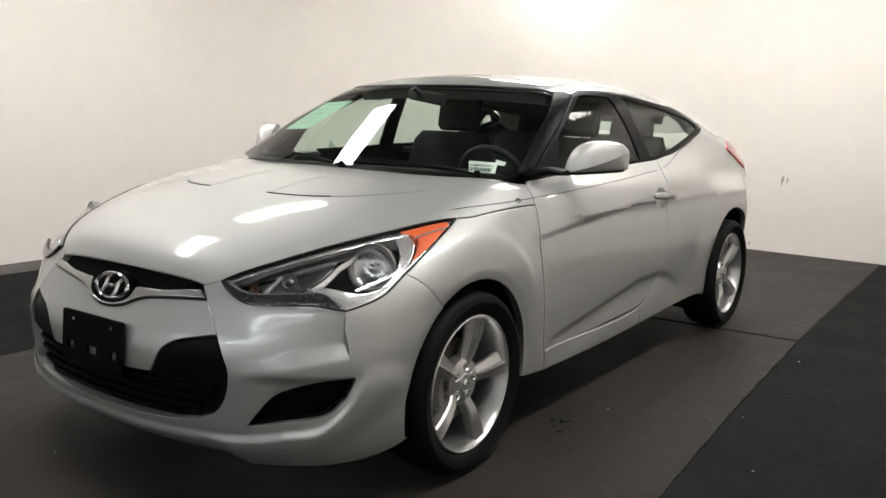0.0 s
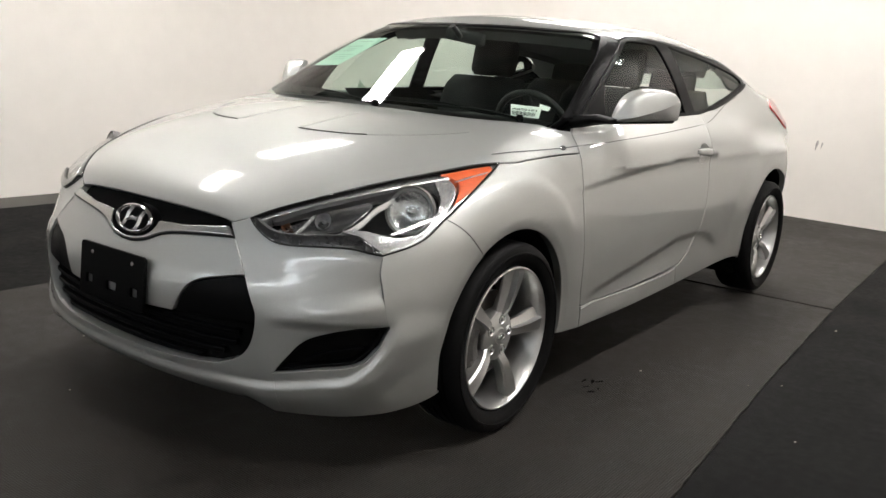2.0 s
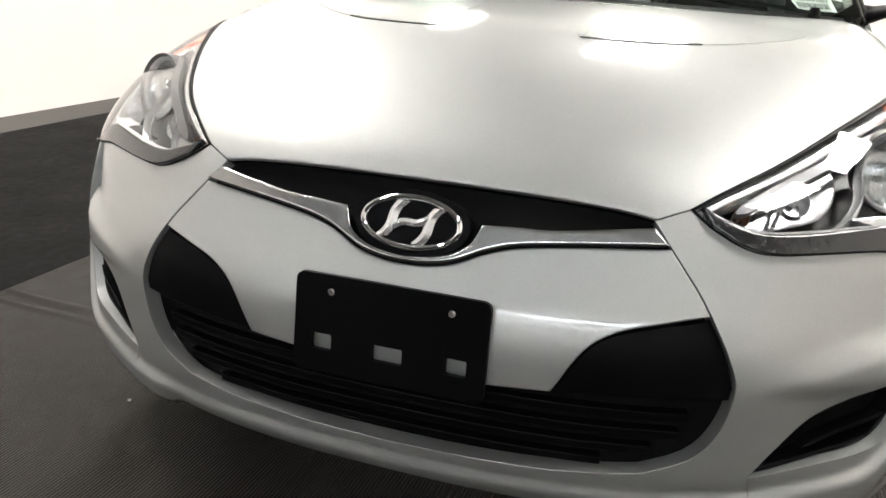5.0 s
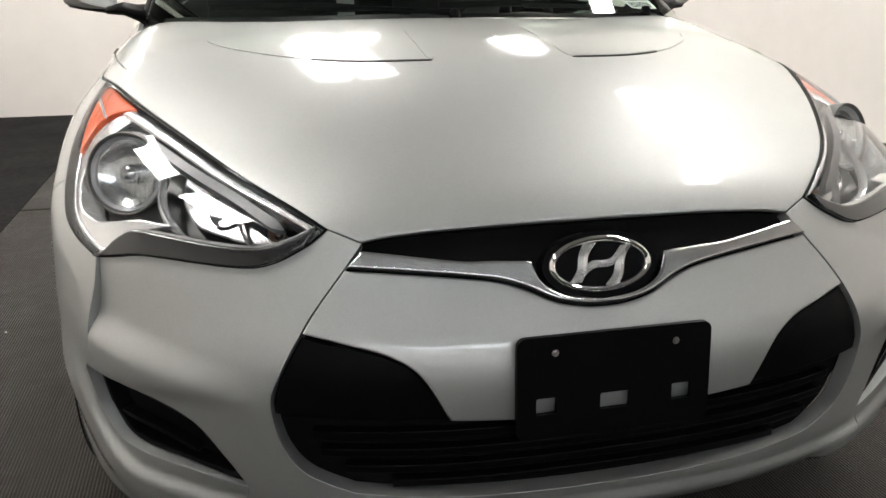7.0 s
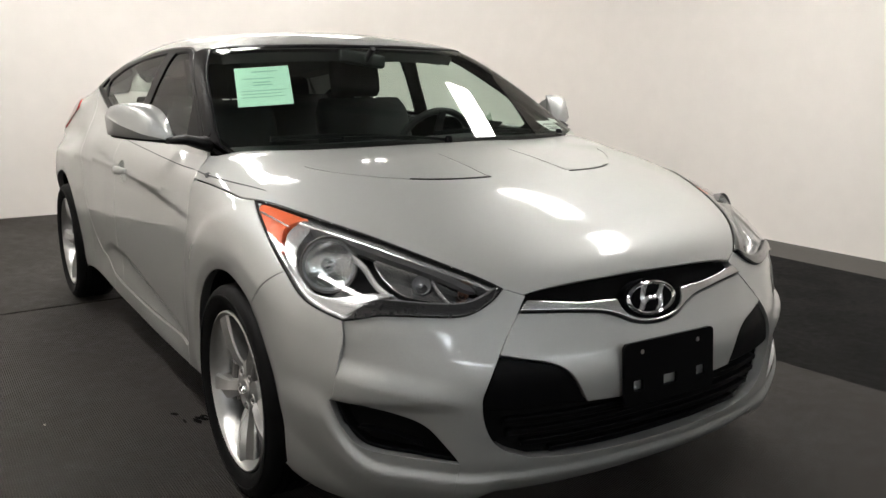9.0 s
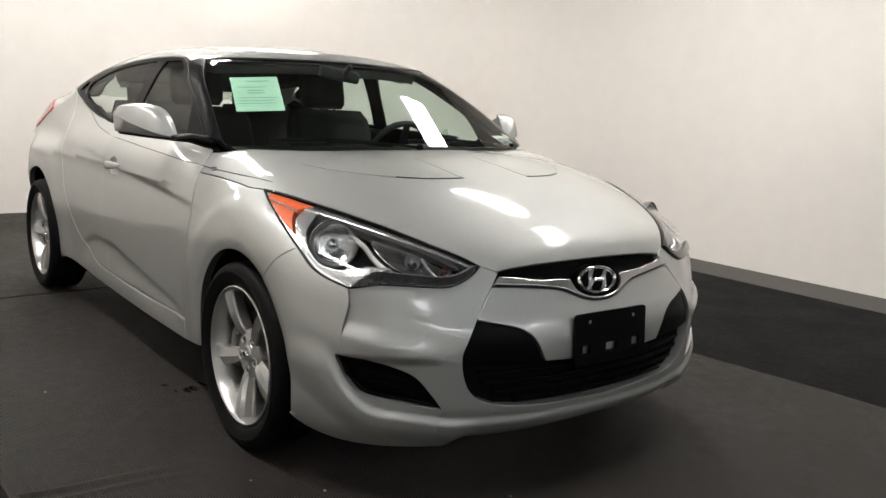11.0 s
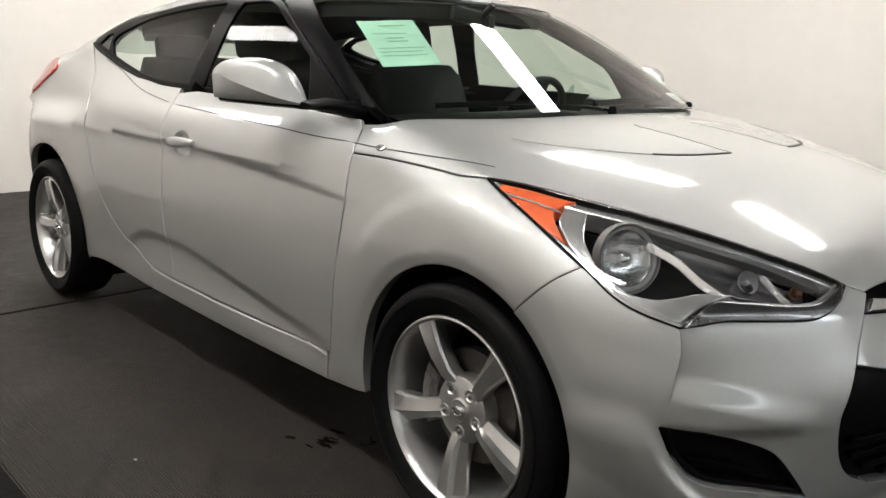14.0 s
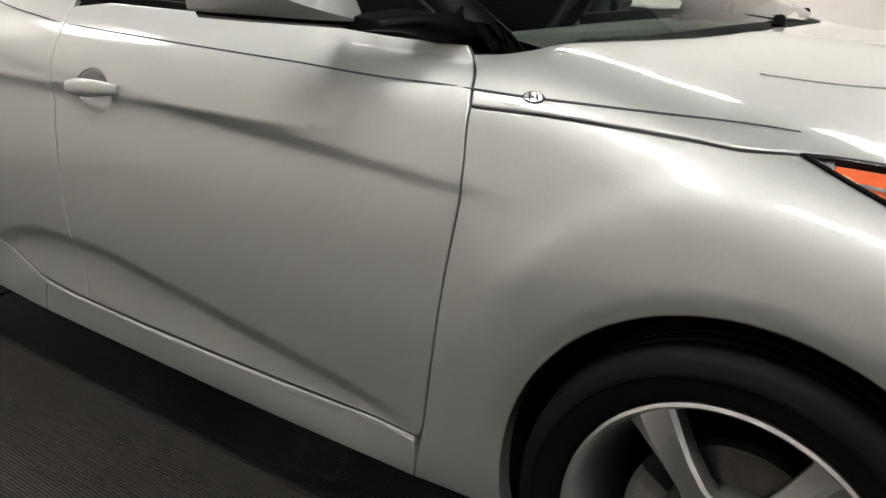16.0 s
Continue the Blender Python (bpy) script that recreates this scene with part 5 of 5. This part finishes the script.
# wheels
def wheel(turn):
    """A wheel at the origin, its outer face to +y."""
    th = new("wheel")
    bm = bmesh.new()
    prof = [(0.232, 0.066), (0.240, 0.084), (0.256, 0.095), (0.278, 0.100), (0.279, 0.1025), (0.284, 0.1025), (0.285, 0.099), (0.296, 0.096), (0.305, 0.089), (0.311, 0.078)]
    for y in (0.062, 0.030, -0.002, -0.034):
        prof += [(0.3145, y), (0.306, y - 0.002), (0.306, y - 0.008), (0.3145, y - 0.010)]
    prof += [(0.311, -0.078), (0.296, -0.096), (0.256, -0.094), (0.232, -0.07)]
    lathe(bm, prof, 96)
    part("tyre", bm, RUBBER, th, "black low-profile tyre", 35)
    bm = bmesh.new()
    lathe(bm, [(0.2365, 0.070), (0.236, 0.086), (0.231, 0.0885), (0.226, 0.083), (0.221, 0.066), (0.216, 0.050), (0.210, 0.02), (0.205, -0.03), (0.207, -0.09), (0.232, -0.09)], 96)
    part("rim", bm, ALLOY, th, "silver rim lip and barrel", 40)
    for i in range(5):
        bm = bmesh.new()
        secs = []
        for r, w, h, ridge in ((0.040, 0.029, 0.046, 0.0), (0.070, 0.027, 0.052, 0.004), (0.095, 0.026, 0.062, 0.011), (0.140, 0.030, 0.070, 0.013), (0.175, 0.036, 0.073, 0.013), (0.205, 0.041, 0.074, 0.012), (0.224, 0.043, 0.074, 0.010)):
            o = 0.012 * (r - 0.04) / 0.19
            k = ridge / 0.010
            secs.append([(r, h - 0.040, -w * 0.9 + o), (r, h - 0.004 - 0.022 * k, -w + o), (r, h - 0.020 * k, -w * 0.94 + o), (r, h - 0.009 * k, -w * 0.22 + o), (r, h + 0.006 * k, -w * 0.12 + o), (r, h + 0.005 * k, -w * 0.02 + o), (r, h + 0.001 * k, w * 0.86 + o), (r, h - 0.006, w + o), (r, h - 0.040, w * 0.9 + o)])
        skin(bm, secs)
        bmesh.ops.transform(bm, matrix=Matrix.Rotation(radians(turn + 72 * i), 4, "Y"), verts=bm.verts)
        part("spoke", bm, ALLOY, th, "", 28)
    bm = bmesh.new()
    lathe(bm, [(0.0, 0.057), (0.026, 0.057), (0.029, 0.054), (0.034, 0.052), (0.074, 0.051), (0.081, 0.047), (0.084, 0.038), (0.085, 0.0)], 48)
    part("hub", bm, ALLOY, th, "hub with centre cap", 30)
    oval_ring(0.015, 0.010, 0.0022, th, Matrix.Translation((0, 0.0572, 0)) @ pose(0, 0, 0, -90, 0, 0), SATIN)
    for i in range(5):
        a = radians(turn + 72 * i)
        c = (0.056 * math.cos(a), 0, -0.056 * math.sin(a))
        bm = bmesh.new()
        lathe(bm, [(0.0175, 0.048), (0.0165, 0.0545), (0.0150, 0.0550), (0.0125, 0.0515), (0.0, 0.0515)], 20, Matrix.Translation(c))
        part("lug_seat", bm, ALLOY, th, "round bolt recess", 40)
        bm = bmesh.new()
        lathe(bm, [(0.0, 0.0565), (0.004, 0.056), (0.0072, 0.0535), (0.0080, 0.044)], 6, Matrix.Translation(c))
        part("lug_nut", bm, IRON, th, "steel wheel nut", 25)
    bm = bmesh.new()
    lathe(bm, [(0.07, 0.014), (0.075, 0.008), (0.142, 0.008), (0.143, 0.002), (0.143, -0.012), (0.142, -0.018), (0.07, -0.018)], 64)
    part("brake_disc", bm, DISC, th, "worn steel brake disc", 30)
    bm = bmesh.new()
    for a0, a1, r0, r1, y0, y1 in ((-32, 32, 0.105, 0.158, -0.03, 0.040), (-22, 22, 0.112, 0.150, 0.036, 0.048)):
        secs = []
        for k in range(9):
            a = radians(a0 + (a1 - a0) * k / 8)
            secs.append([(r * math.cos(a), y, r * math.sin(a)) for r, y in ((r0, y0), (r1, y0), (r1, y1 - 0.008), (r1 - 0.008, y1), (r0 + 0.006, y1), (r0, y1 - 0.006))])
        skin(bm, secs)
    part("brake_caliper", bm, IRON, th, "grey cast brake caliper", 30)
    return th


for x, sy, turn in ((0.0, 1, 260), (-WHEELBASE, 1, 75), (0.0, -1, 90), (-WHEELBASE, -1, 78)):
    w = wheel(turn)
    w.parent = car
    w.matrix_basis = pose(x, sy * (TRACK + 0.016 if x > -1 else 0.812), TYRE_R, 0, 0, 0 if sy > 0 else 180)
    tagged(w, "silver five-spoke alloy wheel with black tyre")

# underbody
bm = bmesh.new()
box(bm, -3.0, -0.42, -0.70, 0.70, 0.17, 0.30, 0.02)
box(bm, -0.42, 0.66, -0.50, 0.50, 0.17, 0.40, 0.02)
part("underbody", bm, GAP, car, "dark underbody")

# ---- cabin ----
bm = bmesh.new()
secs = []
for x, w, z in ((-0.40, 0.66, 0.925), (-0.50, 0.67, 0.945), (-0.62, 0.67, 0.962), (-0.74, 0.67, 0.955), (-0.82, 0.66, 0.89), (-0.86, 0.66, 0.70)):
    row = []
    for i in range(17):
        y = -w + 2 * w * i / 16
        hump = 0.022 * math.exp(-((y - 0.36) / 0.16) ** 2) - 0.015 * (y / w) ** 2
        row.append((x + 0.09 * (1 - (y / w) ** 2) * (1 if x > -0.55 else 0), y, z + hump * (1 if x < -0.55 else 0.3)))
    secs.append(row)
skin(bm, secs, closed=False)
part("dashboard", bm, CABIN, car, "dark grey dashboard with instrument hood", 60)

sw = tagged(new("steering_wheel"), "dark steering wheel")
sw.parent = car
swm = Matrix.Translation((-0.92, 0.36, 0.90)) @ pose(0, 0, 0, 0, -65, 0)
bm = bmesh.new()
secs = []
for i in range(41):
    a = 2 * math.pi * i / 40
    secs.append([((0.178 + 0.015 * math.cos(b)) * math.cos(a), (0.178 + 0.015 * math.cos(b)) * math.sin(a), 0.015 * math.sin(b)) for b in np.linspace(0, 2 * math.pi, 9)[:-1]])
skin(bm, secs, caps=False)
bmesh.ops.transform(bm, matrix=swm, verts=bm.verts)
part("rim", bm, CABIN, sw, "", 60)
bm = bmesh.new()
box(bm, -0.055, 0.055, -0.07, 0.07, -0.03, 0.0, 0.015)
for a in (0, 180, 270):
    box(bm, 0.05, 0.175, -0.018, 0.018, -0.016, 0.0, 0.004, 1, Matrix.Rotation(radians(a + 90), 4, "Z"))
bmesh.ops.transform(bm, matrix=swm, verts=bm.verts)
part("hub", bm, CABIN, sw, "", 40)


def cushion(bm, w, d, h, m, puff=0.03, n=10):
    """A padded block: superellipse sections that swell in the middle."""
    secs = []
    for i in range(n + 1):
        t = -1 + 2 * i / n
        s = (1 - abs(t) ** 4) ** 0.25 if abs(t) < 1 else 0.25
        s = max(s, 0.25)
        ring = []
        for a in np.linspace(0, 2 * math.pi, 21)[:-1]:
            c, q = math.cos(a), math.sin(a)
            ring.append((w / 2 * math.copysign(abs(c) ** 0.5, c) * (0.85 + 0.15 * s), d / 2 * math.copysign(abs(q) ** 0.6, q) * s + puff * 0, h / 2 * t))
        secs.append([m @ Vector(p) for p in ring])
    skin(bm, secs)


def seat(x, y, rear=False):
    th = tagged(new("seat"), "dark cloth car seat with headrest")
    th.parent = car
    lean = -20
    for nm, w, d, h, loc, rot in (("cushion", 0.50, 0.16, 0.50, (x + 0.22, y, 0.50), 84), ("backrest", 0.50, 0.15, 0.62, (x - 0.10, y, 0.80), lean), ("headrest", 0.26, 0.10, 0.19, (x - 0.26, y, 1.195 if not rear else 1.10), lean + 8)):
        bm = bmesh.new()
        cushion(bm, w, d, h, Matrix.Translation(loc) @ pose(0, 0, 0, 0, rot, 0) @ pose(0, 0, 0, 0, 0, 90))
        part(nm, bm, CLOTH, th, "", 60)
    for s in (-0.06, 0.06):
        bm = bmesh.new()
        rod(bm, (x - 0.19, y + s, 1.04 if not rear else 0.98), (x - 0.245, y + s, 1.14 if not rear else 1.05), 0.006, 8)
        part("headrest_post", bm, CHROME, th, "bright headrest post", 40)


for y in (0.36, -0.36):
    seat(-1.42, y)
for y in (0.32, -0.32):
    seat(-2.22, y, True)

# inner trim below the windows and headliner above
for sg, right in both:
    bm = bmesh.new()
    secs = []
    for x, w in ((-0.62, 0.715), (-1.0, 0.725), (-1.5, 0.725), (-2.0, 0.68), (-2.5, 0.60)):
        top = 0.965 + max(-1.7 - x, 0) * 0.12
        secs.append([(x, sg * (w + 0.02), top), (x, sg * w, top), (x, sg * (w - 0.035), top - 0.05), (x, sg * (w - 0.045), 0.72), (x, sg * (w - 0.075), 0.68), (x, sg * (w - 0.05), 0.62), (x, sg * (w - 0.06), 0.34)])
    skin(bm, secs, closed=False)
    part("door_trim", bm, CABIN, car, "dark inner door trim", 40)
panel("headliner", glasshouse, "side", mirrored(C(screen_top, roof_edge, [roof_edge[-1], rr[0]], rr)), HEADLINER, car, "dark grey headliner", off=-0.035, flange=0.04, gap=0.015, res=0.05)
bm = bmesh.new()
box(bm, -3.0, -0.75, -0.72, 0.72, 0.30, 0.36)
part("cabin_floor", bm, CABIN, car, "dark carpet")
bm = bmesh.new()
box(bm, -3.0, -2.45, -0.60, 0.60, 0.92, 0.94, 0.005)
part("parcel_shelf", bm, CABIN, car, "dark parcel shelf")

rv = tagged(new("rear_view_mirror"), "dark rear-view mirror on the windscreen")
rv.parent = car
bm = bmesh.new()
cushion(bm, 0.21, 0.04, 0.055, Matrix.Translation((-0.88, 0.0, 1.275)) @ pose(0, 0, 0, 0, 8, 90))
part("shell", bm, CABIN, rv, "", 60)
bm = bmesh.new()
rod(bm, (-0.84, 0, 1.27), (-0.78, 0, 1.315), 0.012, 8)
part("stalk", bm, CABIN, rv, "", 40)

# ---- papers on the windscreen ----
def sheet(name, corners, mat, label, category, inset=0.008):
    """A sheet behind the glass; corners in (across, height) on the windscreen."""
    bm = bmesh.new()
    n = 6
    rows = []
    for i in range(n + 1):
        row = []
        for j in range(n + 1):
            a, b = np.array(corners[0]) + (np.array(corners[1]) - corners[0]) * j / n, np.array(corners[3]) + (np.array(corners[2]) - corners[3]) * j / n
            y, z = a + (b - a) * i / n
            p = cast(glasshouse, np.array([[-1.7, y, z]]), np.array([[1.0, 0, 0]]), 2.0)[0]
            nn = normal(glasshouse, p[None])[0]
            row.append(p - nn * inset)
        rows.append(row)
    vs = [[bm.verts.new(p) for p in r] for r in rows]
    for a, b in zip(vs, vs[1:]):
        for i in range(n):
            bm.faces.new((a[i], a[i + 1], b[i + 1], b[i]))
    fs = list(bm.faces)
    r = bmesh.ops.extrude_face_region(bm, geom=fs)
    bmesh.ops.translate(bm, vec=(-0.0003, 0, -0.0006), verts=[q for q in r["geom"] if isinstance(q, bmesh.types.BMVert)])
    return tagged(part(name, bm, mat, None, "", 40), label, category), rows


def strips(parent, corners, bars, mat, inset):
    """Plain bars of print, each (u0, u1, v0, v1) within the sheet."""
    for u0, u1, v0, v1 in bars:
        c = [np.array(q, float) for q in corners]

        def at(u, v):
            a, b = c[0] + (c[1] - c[0]) * u, c[3] + (c[2] - c[3]) * u
            y, z = a + (b - a) * v
            p = cast(glasshouse, np.array([[-1.7, y, z]]), np.array([[1.0, 0, 0]]), 2.0)[0]
            return p - normal(glasshouse, p[None])[0] * inset
        bm = bmesh.new()
        n = 4
        top = [at(u0 + (u1 - u0) * i / n, v0) for i in range(n + 1)]
        low = [at(u0 + (u1 - u0) * i / n, v1) for i in range(n + 1)]
        q = [bm.verts.new(p) for p in top], [bm.verts.new(p) for p in low]
        for i in range(n):
            bm.faces.new((q[0][i], q[0][i + 1], q[1][i + 1], q[1][i]))
        part("print_bar", bm, mat, parent)


green = [(-0.562, 1.242), (-0.361, 1.255), (-0.438, 1.122), (-0.627, 1.111)]
g, _ = sheet("paper_sheet", green, PAPER, "pale green printed sheet fixed inside the windscreen", "paper")
strips(g, green, [(0.30, 0.78, 0.12, 0.15), (0.12, 0.70, 0.30, 0.325), (0.30, 0.62, 0.40, 0.43), (0.30, 0.66, 0.47, 0.50), (0.08, 0.9, 0.62, 0.64), (0.08, 0.8, 0.70, 0.72), (0.08, 0.85, 0.78, 0.80)], INK_SOFT, 0.0065)
tag = [(0.546, 1.038), (0.655, 1.035), (0.677, 0.998), (0.584, 1.000)]
s, _ = sheet("stock_sticker", tag, WHITE, "small white printed stock sticker inside the windscreen", "sticker")
strips(s, tag, [(0.06 + 0.045 * i, 0.06 + 0.045 * i + (0.022 if i % 3 else 0.032), 0.58, 0.92) for i in range(18)], INK, 0.0065)


def lettering(text, parent, corners, u, v, size, mat, inset):
    """Flat letters lying on the sticker."""
    cu = bpy.data.curves.new("letters", "FONT")
    cu.body, cu.size, cu.resolution_u = text, size, 2
    cu.align_x, cu.offset = "LEFT", 0.006
    tmp = bpy.data.objects.new("letters", cu)
    scene.collection.objects.link(tmp)
    mesh = bpy.data.meshes.new_from_object(tmp.evaluated_get(bpy.context.evaluated_depsgraph_get()))
    bpy.data.objects.remove(tmp)
    c = [np.array(q, float) for q in corners]
    for vert in mesh.vertices:
        uu, vv = u + vert.co.x, v - vert.co.y
        a, b = c[0] + (c[1] - c[0]) * uu, c[3] + (c[2] - c[3]) * uu
        y, z = a + (b - a) * vv
        p = cast(glasshouse, np.array([[-1.7, y, z]]), np.array([[1.0, 0, 0]]), 2.0)[0]
        vert.co = p - normal(glasshouse, p[None])[0] * inset
    return put("letters", mesh, mat, parent, "bold dark stock code")


lettering("ABS0101", s, tag, 0.05, 0.48, 0.235, INK, 0.0062)

# ---- marks on the floor and wall ----
def scuff(x, y, r, seed, label):
    rnd = random.Random(seed)
    bm = bmesh.new()
    for _ in range(7):
        cx, cy, a = x + rnd.gauss(0, r * 0.5), y + rnd.gauss(0, r * 0.4), rnd.uniform(-0.6, 0.6)
        l, w = rnd.uniform(0.3, 1.0) * r, rnd.uniform(0.06, 0.16) * r
        ring = []
        for k in range(14):
            t = 2 * math.pi * k / 14
            q = rnd.uniform(0.7, 1.1)
            px, py = l * math.cos(t) * q * 0.5, w * math.sin(t) * q
            ring.append(bm.verts.new((cx + px * math.cos(a) - py * math.sin(a), cy + px * math.sin(a) + py * math.cos(a), 0.0012 + 0.0003 * _)))
        bm.faces.new(ring)
    return tagged(part("tyre_mark", bm, SCUFF), label, "floor mark", kind="stuff")


scuff(-0.60, 0.92, 0.055, 5, "black rubber scuff marks on the grey mat")
scuff(-0.63, -0.81, 0.085, 6, "black rubber scuff marks on the grey mat")
scuff(-0.50, -0.72, 0.035, 7, "faint rubber scuff marks on the grey mat")

# folds in the mat and a scrap beside the sticker
for x0, x1, h in ((0.020, 0.050, 0.011), (0.085, 0.110, 0.007)):
    bm = bmesh.new()
    secs = []
    for i in range(17):
        t = i / 16
        y, k = -1.566 + 0.50 * t, (1 - t) ** 0.8
        c, w = (x0 + x1) / 2 + 0.035 * t + 0.004 * math.sin(7 * t), (x1 - x0) * (0.7 + 0.6 * t)
        secs.append([(c + w * u, y, 0.0004 + h * k * math.cos(u * math.pi / 2) ** 2) for u in np.linspace(-1, 1, 11)])
    skin(bm, secs, closed=False)
    part("fold", bm, MAT_GREY, front_mat, "raised fold in the rubber", 60)
scrap, _ = sheet("paper_scrap", [(0.639, 1.044), (0.683, 1.035), (0.688, 1.022), (0.655, 1.026)], WHITE, "small torn white paper scrap beside the stock sticker", "paper", 0.005)


def wall_mark(y, z, w, h):
    """A rubbed streak on the back wall."""
    bm = bmesh.new()
    ring = [(X0 + 0.0015, y + w * math.cos(a) * (1 + 0.3 * math.sin(3 * a)) + 0.15 * h * math.sin(a), z + h * math.sin(a)) for a in np.linspace(0, 2 * math.pi, 19)[:-1]]
    bm.faces.new([bm.verts.new(p) for p in ring])
    return tagged(part("wall_mark", bm, SMUDGE), "small grey rubbed mark on the wall", "wall mark", kind="stuff")


SMUDGE = material("wall_smudge", (0.40, 0.38, 0.36), 0.7, spots=0.35, scale=30)
wall_mark(0.380, 0.653, 0.010, 0.045)
wall_mark(0.423, 0.657, 0.006, 0.03)
wall_mark(0.136, 0.050, 0.012, 0.010)


def crumb(x, y, r, seed):
    """A scrap of grit lying on the mats."""
    rnd = random.Random(seed)
    bm = bmesh.new()
    bmesh.ops.create_icosphere(bm, subdivisions=1, radius=r)
    for v in bm.verts:
        v.co = Vector((v.co.x * rnd.uniform(0.7, 1.6), v.co.y * rnd.uniform(0.6, 1.2), v.co.z * rnd.uniform(0.4, 0.8)))
    bmesh.ops.translate(bm, vec=(x, y, r * 0.35), verts=bm.verts)
    return tagged(part("floor_crumb", bm, GRIT, None, "", 50), "pale scrap of grit lying on the rubber", "crumb", kind="stuff")


GRIT = material("pale_grit", (0.42, 0.39, 0.34), 0.9, spots=0.3, scale=60)
for i, (x, y) in enumerate([(-1.17, 1.46), (-0.64, 1.65), (-2.18, 1.44), (-1.06, 1.36), (-0.89, 0.98), (0.46, -0.8), (0.79, -0.34), (0.28, -0.96), (-0.84, -1.3)]):
    crumb(x, y, 0.0035 + 0.001 * (i % 3), 20 + i)
